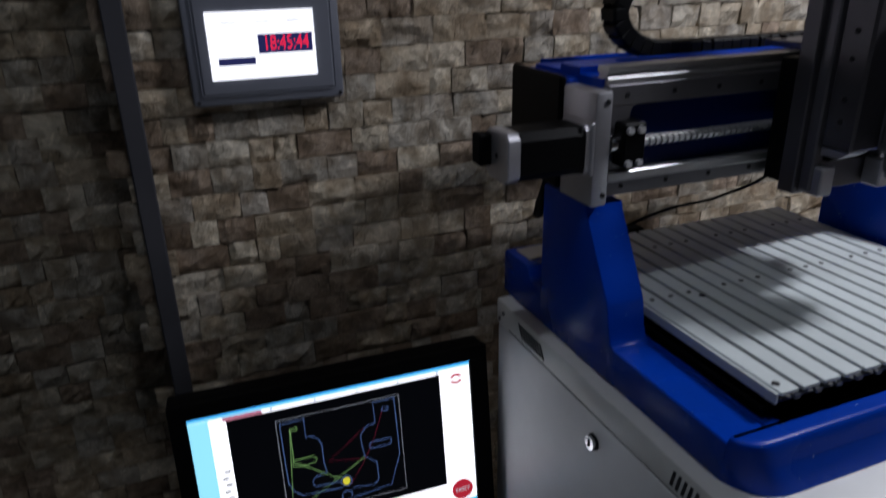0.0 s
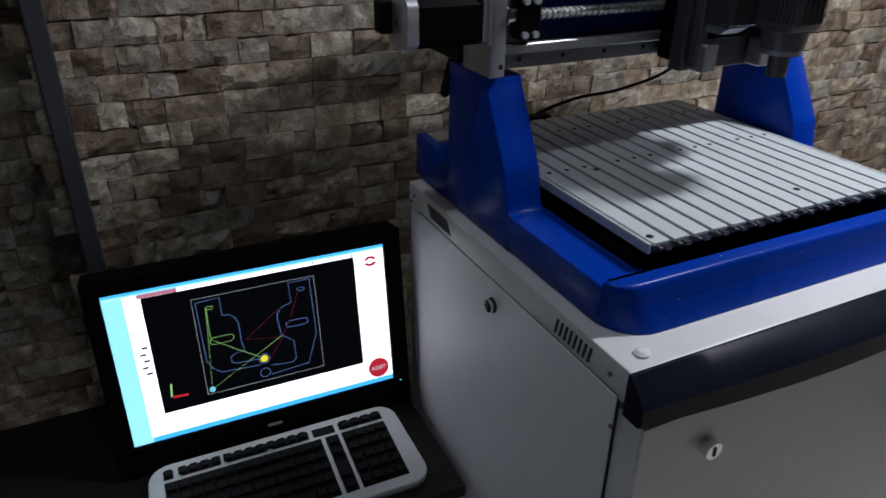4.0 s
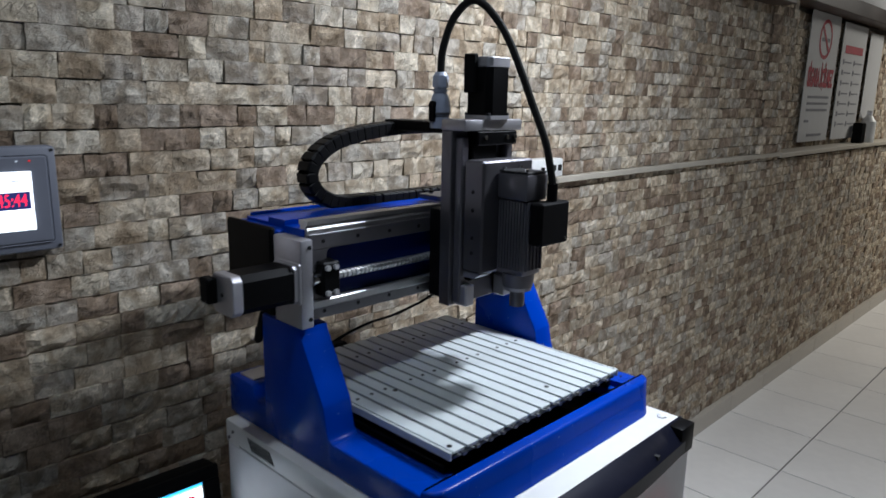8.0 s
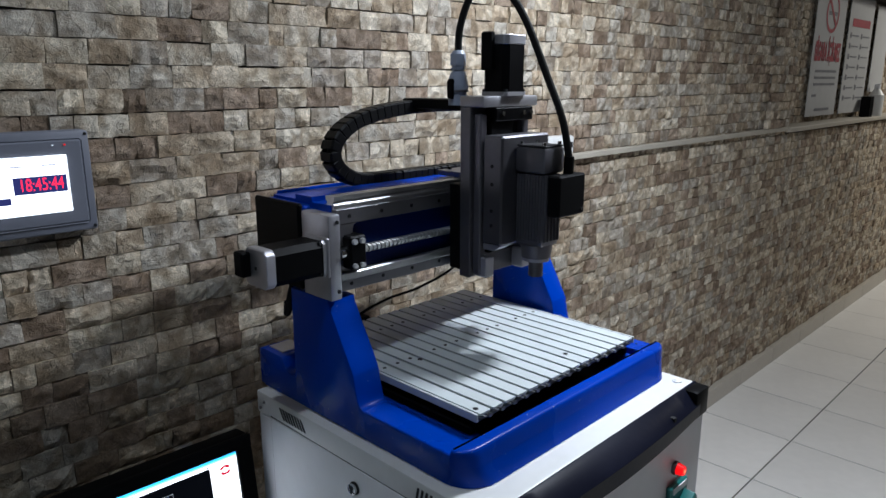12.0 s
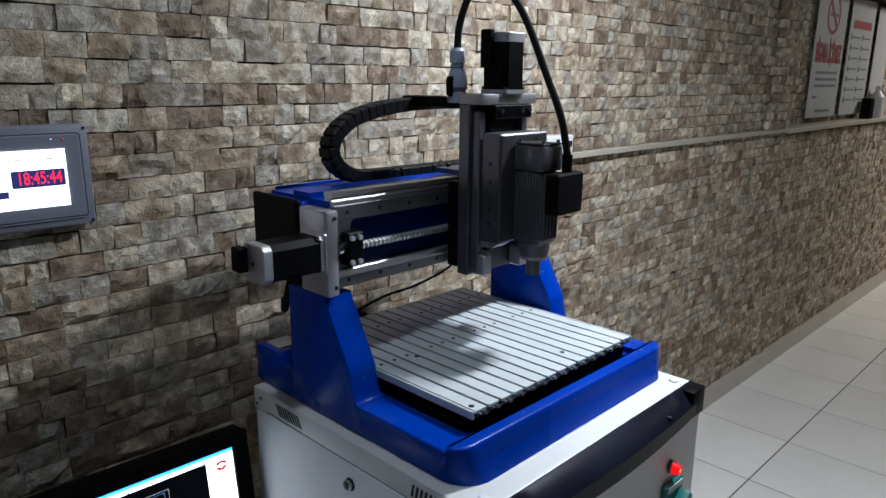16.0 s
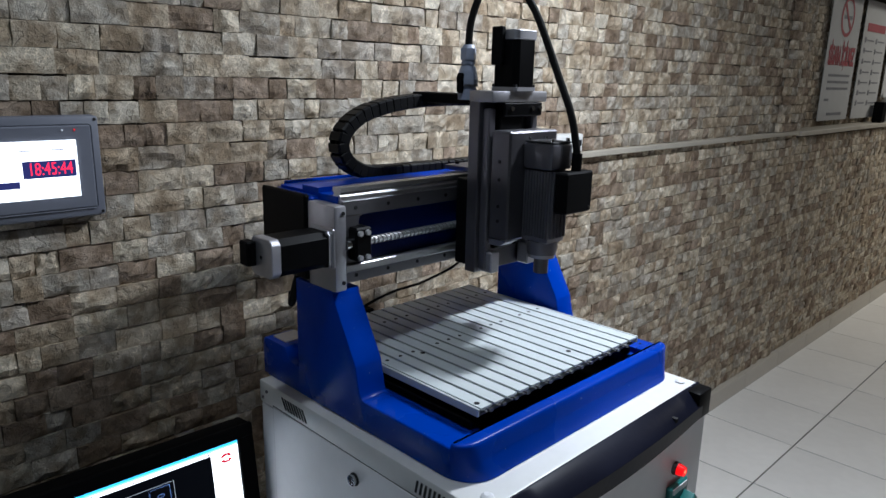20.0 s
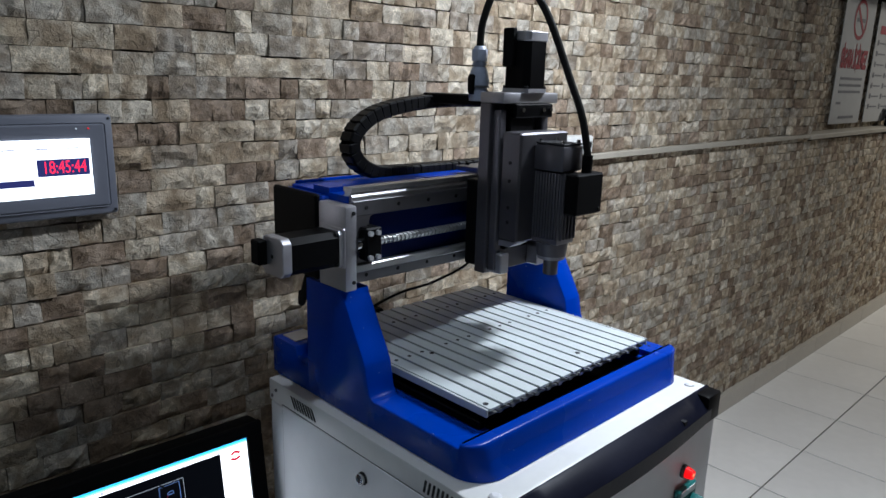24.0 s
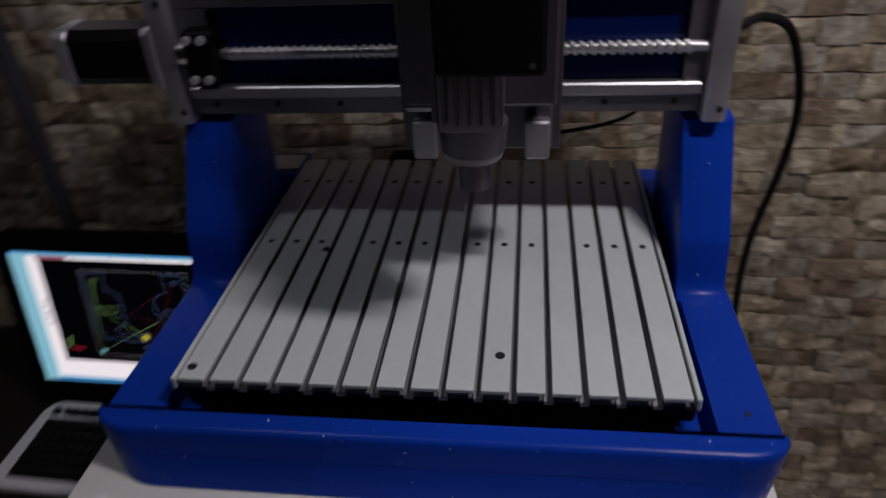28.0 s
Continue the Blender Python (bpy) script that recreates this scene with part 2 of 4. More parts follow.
ALU = material("machined_aluminium", (0.50, 0.495, 0.53), 0.46, 0.88, vary=0.12, scale=50, bump=0.1)
ALU_DARK = material("grey_machined_plate", (0.19, 0.185, 0.20), 0.42, 0.85, vary=0.15, scale=40, bump=0.1)
HEAD = material("grey_milled_head_plate", (0.155, 0.15, 0.165), 0.38, 0.85, vary=0.14, scale=40, bump=0.1)
TABLE = material("brushed_table_aluminium", (0.565, 0.61, 0.615), 0.55, 0.0, vary=0.05, scale=26, spread=0.03, spec=0.22)
# table aluminium again, darkened: the shade inside the slots is put into the colour
SLOT_SHADED = material("shaded_slot_aluminium", (0.20, 0.20, 0.21), 0.5, 0.3, vary=0.1)
WEB_SHADED = material("shaded_web_aluminium", (0.34, 0.345, 0.355), 0.5, 0.3, vary=0.1)
STEEL = material("ground_steel", (0.56, 0.56, 0.57), 0.42, 1.0, vary=0.08, scale=60)
BLACK = material("black_enamel", (0.0035, 0.0035, 0.004), 0.42, vary=0.3, scale=30, spec=0.07)
PLASTIC = material("black_plastic", (0.0035, 0.0035, 0.004), 0.65, vary=0.2, scale=30, bump=0.1, spec=0.07)
CHAIN = material("black_chain_nylon", (0.005, 0.005, 0.0055), 0.42, vary=0.2, scale=30, spec=0.18)
RUBBER = material("black_cable_rubber", (0.012, 0.012, 0.012), 0.55, vary=0.2, spec=0.07)
DARK = material("dark_recess", (0.02, 0.02, 0.022), 0.7, spec=0.22)
NAVY_PLASTIC = material("dark_blue_grey_plastic", (0.0075, 0.0085, 0.017), 0.34, vary=0.3, scale=30, bump=0.1, spec=0.10, fine=0.15)
BEZEL = material("grey_panel_plastic", (0.165, 0.175, 0.215), 0.5, vary=0.06, scale=20)
TRUNK = material("dark_grey_trunking", (0.06, 0.06, 0.07), 0.5, vary=0.1, spec=0.22)
FIN = material("spindle_grey", (0.17, 0.165, 0.185), 0.38, 0.7, vary=0.1, scale=40)
GLAND = material("blue_grey_connector", (0.32, 0.355, 0.45), 0.34, vary=0.12, spec=0.4)
SATIN = material("satin_nickel", (0.70, 0.70, 0.72), 0.38, 0.55, vary=0.06)
CHROME = material("chrome", (0.75, 0.75, 0.76), 0.15, 1.0, vary=0.05)
SILVER = material("silver_plastic", (0.78, 0.78, 0.80), 0.4, 0.0, vary=0.06)
KEYCAP = material("black_keys", (0.01, 0.01, 0.011), 0.5, vary=0.2, spec=0.07)
DESK = material("black_desk_board", (0.016, 0.014, 0.013), 0.5, vary=0.25, scale=12, bump=0.15, spec=0.22)
TEAL = material("teal_switch_plastic", (0.02, 0.17, 0.16), 0.4, vary=0.1)
PAPER = material("poster_paper", (0.50, 0.50, 0.50), 0.7, vary=0.04, scale=6)
INK_RED = material("red_ink", (0.36, 0.05, 0.065), 0.7)
INK_GREY = material("grey_ink", (0.22, 0.22, 0.24), 0.7)
WOOD = material("dark_brown_wood", (0.035, 0.018, 0.012), 0.45, vary=0.3, scale=20, bump=0.2)
WHITEWALL = material("white_wall_paint", (0.75, 0.76, 0.78), 0.8, vary=0.03, scale=6, bump=0.1)
WHITE_PLASTIC = material("white_plastic", (0.72, 0.72, 0.70), 0.4, vary=0.04)
RED_GLOW = glow("red_lamp_lens", (1.0, 0.006, 0.008), 1.05)
RED_CORE = glow("orange_lamp_core", (1.0, 0.22, 0.10), 1.8)
SCREEN = glow("white_screen", (0.93, 0.97, 1.0), 2.8)
SCREEN_BLUE = glow("blue_screen_bar", (0.06, 0.50, 1.0), 1.9)
SCREEN_CYAN = glow("cyan_screen_bar", (0.30, 0.80, 1.0), 2.0)
SCREEN_BLACK = glow("black_screen_area", (0.002, 0.0025, 0.004), 1.0)
RAPID_RED = glow("dark_red_screen_line", (0.22, 0.02, 0.05), 1.0)
LINE_BLUE = glow("blue_screen_line", (0.14, 0.26, 0.60), 1.5)
LINE_GREEN = glow("green_screen_line", (0.35, 0.7, 0.22), 1.4)
LINE_WHITE = glow("pale_screen_line", (0.5, 0.55, 0.6), 1.5)
LINE_RED = glow("red_screen_mark", (0.75, 0.03, 0.06), 1.0)
LINE_PINK = glow("pink_screen_mark", (0.85, 0.30, 0.42), 1.0)
LINE_YELLOW = glow("yellow_screen_dot", (1.0, 0.9, 0.05), 1.4)
LINE_CYAN = glow("cyan_screen_dot", (0.25, 0.85, 1.0), 1.2)
NAVY_GLOW = glow("navy_screen_bar", (0.03, 0.035, 0.14), 1.0)
DIGITS = glow("red_digits", (1.0, 0.02, 0.06), 2.2)

# ---- mesh helpers ----


def bx(bm, x0, x1, y0, y1, z0, z1, bev=0.0, seg=1):
    """A box, with rounded edges where bev is given."""
    vs = [bm.verts.new((x, y, z)) for x in (x0, x1) for y in (y0, y1) for z in (z0, z1)]
    fs = [bm.faces.new([vs[i] for i in f]) for f in ((0, 1, 3, 2), (4, 6, 7, 5), (0, 4, 5, 1), (2, 3, 7, 6), (0, 2, 6, 4), (1, 5, 7, 3))]
    if bev:
        es = {e for f in fs for e in f.edges}
        bmesh.ops.bevel(bm, geom=list(es), offset=bev, segments=seg, profile=0.5, affect="EDGES")
    return bm


def box(*a, **k):
    return bx(bmesh.new(), *a, **k)


def cyl(bm, p, q, r, seg=16, r2=None):
    """A closed cylinder or cone from p to q."""
    p, q = Vector(p), Vector(q)
    d = q - p
    m = Matrix.Translation((p + q) / 2) @ d.to_track_quat("Z", "Y").to_matrix().to_4x4()
    bmesh.ops.create_cone(bm, cap_ends=True, segments=seg, radius1=r, radius2=r if r2 is None else r2, depth=d.length, matrix=m)
    return bm


def prism(pts, axis, lo, hi, bev=0.0, seg=2):
    """A solid: an outline in the plane across the axis, drawn out from lo to hi. Outline points: (y, z), (x, z) or (x, y)."""
    bm = bmesh.new()

    def at(p, v):
        return {"x": (v, p[0], p[1]), "y": (p[0], v, p[1]), "z": (p[0], p[1], v)}[axis]

    a, b = [bm.verts.new(at(p, lo)) for p in pts], [bm.verts.new(at(p, hi)) for p in pts]
    bm.faces.new(a)
    bm.faces.new(b[::-1])
    for i in range(len(pts)):
        j = (i + 1) % len(pts)
        bm.faces.new((a[i], b[i], b[j], a[j]))
    bmesh.ops.recalc_face_normals(bm, faces=bm.faces)
    if bev:
        bmesh.ops.bevel(bm, geom=list(bm.edges), offset=bev, segments=seg, profile=0.5, affect="EDGES")
    return bm


def tube(points, r, seg=10, closed=False):
    """A round cable along smoothed points."""
    pts = [Vector(p) for p in points]
    fine = []
    for i in range(len(pts) - 1):
        p0, p1, p2, p3 = pts[max(i - 1, 0)], pts[i], pts[i + 1], pts[min(i + 2, len(pts) - 1)]
        for k in range(8):
            t = k / 8
            fine.append(0.5 * ((2 * p1) + (p2 - p0) * t + (2 * p0 - 5 * p1 + 4 * p2 - p3) * t * t + (3 * p1 - p0 - 3 * p2 + p3) * t ** 3))
    fine.append(pts[-1])
    bm = bmesh.new()
    rings = []
    side = None
    for i, p in enumerate(fine):
        d = (fine[min(i + 1, len(fine) - 1)] - fine[max(i - 1, 0)]).normalized()
        side = d.orthogonal().normalized() if side is None else (side - d * side.dot(d)).normalized()
        up = d.cross(side)
        rings.append([bm.verts.new(p + (side * math.cos(a) + up * math.sin(a)) * r) for a in [2 * math.pi * k / seg for k in range(seg)]])
    for a, b in zip(rings, rings[1:]):
        for k in range(seg):
            bm.faces.new((a[k], a[(k + 1) % seg], b[(k + 1) % seg], b[k]))
    bm.faces.new(rings[0][::-1])
    bm.faces.new(rings[-1])
    for f in bm.faces:
        f.smooth = True
    return bm


HOMES = {}


def thing(name, home, label, category, group="", kind=""):
    """An Empty at a thing's base, to carry its parts."""
    ob = tagged(new(name), label, category, group, kind)
    ob.location = home
    HOMES[ob] = Vector(home)
    ob.empty_display_size = 0.05
    return ob


def smooth_round(me):
    for p in me.polygons:
        p.use_smooth = len(p.vertices) == 4 and p.area < 4e-4


def part(name, bm, mat, parent=None, label="", smooth=False):
    """Links a bmesh, drawn in place, as one mesh object under a thing or a part."""
    me = bpy.data.meshes.new(name)
    bm.to_mesh(me)
    bm.free()
    me.materials.append(mat)
    me.shade_smooth()
    me.set_sharp_from_angle(angle=radians(32))
    ob = new(name, me)
    if parent is not None:
        ob.parent = parent
        ob.matrix_parent_inverse = Matrix.Translation(-HOMES.get(parent, Vector((0, 0, 0))))
    return tagged(ob, label)


def solid(name, bm, mat, label, category, kind="", group=""):
    """A one-piece thing of its own."""
    return tagged(part(name, bm, mat), label, category, group, kind)


def shared(name, me, at, parent):
    """A repeat on shared mesh data."""
    ob = new(name, me)
    ob.parent = parent
    ob.matrix_parent_inverse = Matrix.Translation(-HOMES.get(parent, Vector((0, 0, 0))))
    ob.location = at
    return ob


def mesh_of(name, bm, mat):
    me = bpy.data.meshes.new(name)
    bm.to_mesh(me)
    bm.free()
    me.materials.append(mat)
    return me


# ---- the room ----
X0, X1, Y1, TOP = -3.5, 9.0, -3.0, 2.8
floor = solid("floor", box(X0, X1, Y1, 0.25, -0.06, -0.0012), JOINT, "grey grouted floor under large pale tiles", "floor", "structure")
solid("ceiling", box(X0, X1, Y1, 0.25, TOP, TOP + 0.1), FILL_CUT, "unseen ceiling, kept dark to limit fill light", "ceiling", "structure")
wall_w = solid("wall_north_niche", box(X0, -0.4785, 0.186, 0.25, -0.004, TOP), GROUT, "set-back stone-clad wall beside the corner strip", "wall", "structure")
wall = solid("wall_north", box(-0.478, 3.05, 0.016, 0.25, -0.004, TOP), GROUT, "wall clad in split travertine strips, beige to brown", "wall", "structure")
far_low = solid("wall_north_low", box(3.05, X1, 0.016, 0.25, -0.004, 1.25), GROUT, "low stone-clad wall under a sill", "wall", "structure")
far_up = solid("wall_north_recess", box(3.05, X1, 0.10, 0.25, 1.25, TOP), GROUT, "recessed stone-clad wall above a sill", "wall", "structure")
# unseen room sides, added dark like the ceiling to limit bounced light
solid("wall_south", box(X0, X1, Y1 - 0.1, Y1, -0.004, TOP), FILL_CUT, "unseen wall, kept dark to limit fill light", "wall", "structure")
solid("wall_west", box(X0 - 0.1, X0, Y1, 0.25, -0.004, TOP), FILL_CUT, "unseen end wall, kept dark to limit fill light", "wall", "structure")
solid("wall_east", box(X1, X1 + 0.1, Y1, 0.25, -0.004, TOP), FILL_CUT, "unseen far end wall, kept dark to limit fill light", "wall", "structure")

# ---- wall-mounted strip, trunking, socket box ----
trunk = thing("corner_strip", (-0.478, 0, 0.30), "dark grey vertical metal strip on the stone wall corner", "corner strip")
part("channel", box(-0.483, -0.459, -0.014, 0.016, 0.30, TOP), TRUNK, trunk)
for i in range(2):
    part("lid", box(-0.485, -0.457, -0.023, -0.013, 0.30 + 1.25 * i, 1.549 + 1.25 * i, 0.002), TRUNK, trunk)
solid("wall_trunking", box(1.20, 3.05, -0.022, 0.006, 1.253, 1.272, 0.002), BEIGE, "long beige horizontal trunking along the stone wall", "trunking")
solid("sill", box(3.05, X1, -0.03, 0.10, 1.245, 1.268, 0.003), BEIGE, "beige stone window sill on the low wall", "sill", "structure")
sock = thing("socket_box", (1.11, 0, 1.275), "small white surface-mounted socket box on the stone wall", "socket")
part("housing", box(1.015, 1.205, -0.045, 0.004, 1.278, 1.332, 0.006, 2), WHITE_PLASTIC, sock)
for sx in (1.15, 1.178):
    part("outlet", box(sx, sx + 0.018, -0.0475, -0.0440, 1.296, 1.314, 0.002), DARK, sock, "dark outlet opening")

# ---- operator panel on the wall ----
hmi = thing("operator_panel", (-0.276, 0, 1.25), "grey wall-mounted touch panel with a bright white screen", "control panel")
part("bezel", box(-0.386, -0.167, -0.030, 0.004, 1.248, 1.415, 0.006, 2), BEZEL, hmi)
part("inner_rim", box(-0.373, -0.180, -0.034, -0.029, 1.262, 1.402, 0.004), BEZEL, hmi)
part("screen", box(-0.356, -0.207, -0.0365, -0.033, 1.2855, 1.3770), SCREEN, hmi, "bright white display")
part("value_field", box(-0.288, -0.211, -0.0385, -0.036, 1.319, 1.346), NAVY_GLOW, hmi, "dark number field")
part("status_bar", box(-0.345, -0.294, -0.0385, -0.036, 1.305, 1.3155), NAVY_GLOW, hmi, "navy bar")
for i in range(3):
    part("text_bar", box(-0.335 + 0.045 * i, -0.315 + 0.045 * i, -0.0385, -0.036, 1.362, 1.3635), NAVY_GLOW, hmi)
for sx in (-0.379, -0.1735):
    for sz in (1.255, 1.4085):
        part("screw", cyl(bmesh.new(), (sx, -0.029, sz), (sx, -0.0312, sz), 0.0024, 10), DARK, hmi)
part("led", cyl(bmesh.new(), (-0.225, -0.033, 1.393), (-0.225, -0.036, 1.393), 0.0012, 8), LINE_WHITE, hmi, "white light")
part("led", cyl(bmesh.new(), (-0.207, -0.033, 1.393), (-0.207, -0.036, 1.393), 0.0012, 8), RED_GLOW, hmi, "red light")


def lettering(name, text, size, m, mat, parent, label="", bold=0.0):
    """Flat letters in the built-in font, at the pose m, turned into a mesh."""
    cu = bpy.data.curves.new(name, "FONT")
    cu.body, cu.size, cu.align_x, cu.align_y, cu.extrude = text, size, "CENTER", "CENTER", 0.0003
    cu.offset = bold
    tmp = new("tmp_text", cu)
    me = bpy.data.meshes.new_from_object(tmp.evaluated_get(bpy.context.evaluated_depsgraph_get()))
    bpy.data.objects.remove(tmp)
    me.transform(m)
    me.materials.clear()
    me.materials.append(mat)
    ob = new(name, me)
    ob.parent = parent
    ob.matrix_parent_inverse = Matrix.Translation(-HOMES.get(parent, Vector((0, 0, 0))))
    return tagged(ob, label)


lettering("clock_digits", "18:45:44", 0.0180, pose(-0.2485, -0.0392, 1.3325, 90, 0, 0) @ Matrix.Diagonal((1.06, 1.60, 1, 1)), DIGITS, hmi, "glowing red digits", -0.0001)

# ---- cabinet ----
CX0, CX1, CY0, CY1, CZ = 0.014, 0.606, -0.774, -0.198, 0.949
cab = thing("machine_cabinet", (0.31, -0.48, 0), "light grey sheet-steel machine cabinet with white top", "cabinet")
part("body", box(CX0 + 0.004, CX1 - 0.004, CY0 + 0.004, CY1, 0.02, CZ - 0.045, 0.003), GREY, cab)
part("top", box(CX0, CX1, -0.750, CY1 - 0.002, CZ - 0.043, CZ, 0.004, 2), GREY_TOP, cab, "white enamelled top")
part("door_seam", box(CX0 - 0.0002, CX0 + 0.003, -0.7385, -0.2455, 0.078, 0.9125, 0.0), DARK, cab, "dark gap round the side door")
part("side_door", box(CX0 - 0.0015, CX0 + 0.0025, -0.737, -0.247, 0.08, 0.911, 0.001), GREY, cab)
lock = part("lock", cyl(bmesh.new(), (CX0 - 0.003, -0.484, 0.876), (CX0, -0.484, 0.876), 0.0108, 24), DARK, cab, "round lock in a dark ring", smooth=True)
part("barrel", cyl(bmesh.new(), (CX0 - 0.009, -0.484, 0.876), (CX0 - 0.002, -0.484, 0.876), 0.0092, 24, 0.0084), CHROME, lock, "pale chrome barrel")
part("keyhole", box(CX0 - 0.0098, CX0 - 0.0085, -0.4858, -0.4822, 0.8705, 0.8815), DARK, lock)
for y0, lean in ((-0.275, -0.012), (-0.625, 0.004)):
    for i in range(8):
        yy = y0 - i * 0.0088
        part("vent_slot", prism([(yy, 0.939), (yy - 0.004, 0.939), (yy - 0.004 + lean, 0.919), (yy + lean, 0.919)], "x", CX0 - 0.001, CX0 + 0.002), DARK, cab, "dark vent slot" if i == 0 else "")
for yy, zz in ((-0.213, 0.918), (-0.226, 0.932), (-0.722, 0.929), (-0.745, 0.905), (-0.735, 0.87)):
    part("screw", cyl(bmesh.new(), (CX0 - 0.002, yy, zz), (CX0 + 0.002, yy, zz), 0.003, 10), ALU_DARK, cab)
for sx in (0.045, 0.581):
    dome = cyl(bmesh.new(), (sx, -0.729, CZ - 0.001), (sx, -0.729, CZ + 0.0025), 0.0088, 18)
    cyl(dome, (sx, -0.729, CZ + 0.0025), (sx, -0.729, CZ + 0.0052), 0.0086, 18, 0.0048)
    part("bolt", dome, SILVER, cab, "domed pale bolt head", smooth=True)
# bowed dark fascia along the front edge
N = 24
bm = bmesh.new()
rows = []
for i in range(N + 1):
    u = i / N
    x = CX0 - 0.002 + (CX1 + 0.004 - CX0) * u
    bow = math.sin(math.pi * u)
    zb = 0.897 - 0.008 * bow
    yf = CY0 - 0.003 - 0.012 * bow
    rows.append([bm.verts.new(p) for p in ((x, -0.749, CZ - 0.012), (x, -0.7495, CZ - 0.0005), (x, -0.7535, CZ - 0.001), (x, yf + 0.006, CZ - 0.020), (x, yf, CZ - 0.027), (x, yf, zb + 0.004), (x, yf + 0.005, zb), (x, -0.749, zb))])
for a, b in zip(rows, rows[1:]):
    for k in range(8):
        bm.faces.new((a[k], a[(k + 1) % 8], b[(k + 1) % 8], b[k]))
bm.faces.new(rows[0])
bm.faces.new(rows[-1][::-1])
bmesh.ops.recalc_face_normals(bm, faces=bm.faces)
fascia = part("fascia", bm, NAVY_PLASTIC, cab, "bowed dark blue-grey plastic front strip")
part("notch", box(0.468, 0.476, -0.782, -0.768, CZ - 0.024, CZ - 0.016), DARK, fascia)
part("end_cap", box(CX1 - 0.046, CX1 + 0.003, CY0 - 0.005, -0.748, 0.895, CZ - 0.0015, 0.004, 2), BLACK, cab, "black plastic end cap")
part("front_panel", box(CX0 + 0.006, CX1 - 0.006, CY0 - 0.001, CY0 + 0.004, 0.06, 0.893, 0.001), GREY, cab)
lamp_part = part("indicator_lamp", cyl(bmesh.new(), (0.498, CY0, 0.826), (0.498, CY0 - 0.008, 0.826), 0.0125, 20), ALU_DARK, cab, "chrome ring", smooth=True)
bm = cyl(bmesh.new(), (0.498, CY0 - 0.007, 0.826), (0.498, CY0 - 0.020, 0.826), 0.011, 20, 0.0085)
lens = part("lens", bm, RED_GLOW, lamp_part, "lit red lens", smooth=True)
for a, b in ((0.0036, 0.0010), (0.0010, 0.0036)):
    part("filament", box(0.498 - a, 0.498 + a, CY0 - 0.0212, CY0 - 0.0202, 0.826 - b, 0.826 + b, 0.0004), RED_CORE, lamp_part, "bright orange lamp core")
switch = part("switch_plate", box(0.472, 0.536, CY0 - 0.012, CY0, 0.733, 0.798, 0.003), TEAL, cab, "teal rotary main switch")
part("scale", box(0.478, 0.528, CY0 - 0.0135, CY0 - 0.011, 0.784, 0.795), SILVER, switch)
part("knob", prism([(0.488, 0.753), (0.50, 0.740), (0.533, 0.768), (0.52, 0.781)], "y", CY0 - 0.034, CY0 - 0.011, 0.003), TEAL, switch)
k = part("front_lock", cyl(bmesh.new(), (0.115, CY0 - 0.014, 0.838), (0.115, CY0, 0.838), 0.011, 18), CHROME, cab, "chrome push lock", smooth=True)
part("key_slot", box(0.1135, 0.1165, CY0 - 0.0152, CY0 - 0.0135, 0.832, 0.844), DARK, k)
for fx in (0.06, 0.56):
    for fy in (-0.73, -0.24):
        part("foot", cyl(bmesh.new(), (fx, fy, 0.0), (fx, fy, 0.022), 0.022, 16), RUBBER, cab)

# ---- the engraving machine ----
mac = thing("engraving_machine", (0.32, -0.45, CZ), "blue bench-top milling machine with aluminium slotted table", "milling machine")
BX0, BX1, BY0, BY1, BT = 0.034, 0.606, -0.686, -0.185, 0.998


def base_mesh():
    """The cast blue tray: rounded outer wall with a sloping front, and a pocket inside."""
    bm = bmesh.new()

    def ring(x0, x1, y0, y1, z, r, rx=None, back=0.014):
        pts = []
        rx = rx or r
        for cx, cy, a0, p, q in ((x1 - back, y1 - back, 0, back, back), (x0 + back, y1 - back, 90, back, back), (x0 + rx, y0 + r, 180, rx, r), (x1 - rx, y0 + r, 270, rx, r)):
            for k in range(9):
                a = radians(a0 + 11.25 * k)
                pts.append(bm.verts.new((cx + p * math.cos(a), cy + q * math.sin(a), z)))
        return pts

    loops = [ring(BX0 + 0.002, BX1 - 0.002, BY0 - 0.021, BY1, CZ + 0.001, 0.052), ring(BX0, BX1, BY0 - 0.018, BY1, CZ + 0.010, 0.050, 0.050),
             ring(BX0, BX1, BY0 - 0.011, BY1, BT - 0.018, 0.034, 0.040), ring(BX0, BX1, BY0 - 0.0075, BY1, BT - 0.004, 0.026, 0.038),
             ring(BX0 + 0.0006, BX1 - 0.0006, BY0 - 0.004, BY1 - 0.001, BT - 0.0012, 0.024, 0.037), ring(BX0 + 0.0022, BX1 - 0.0022, BY0 - 0.003, BY1 - 0.003, BT, 0.023, 0.036, 0.012),
             ring(0.086, 0.556, -0.6730, -0.24, BT, 0.005, back=0.005), ring(0.087, 0.555, -0.6720, -0.242, BT - 0.003, 0.005, back=0.005), ring(0.089, 0.553, -0.6710, -0.244, CZ + 0.006, 0.008, back=0.008)]
    for a, b in zip(loops, loops[1:]):
        for k in range(len(a)):
            j = (k + 1) % len(a)
            bm.faces.new((a[k], a[j], b[j], b[k]))
    bm.faces.new(loops[-1])
    bm.faces.new(loops[0][::-1])
    bmesh.ops.recalc_face_normals(bm, faces=bm.faces)
    return bm


base = part("base", base_mesh(), BLUE, mac)


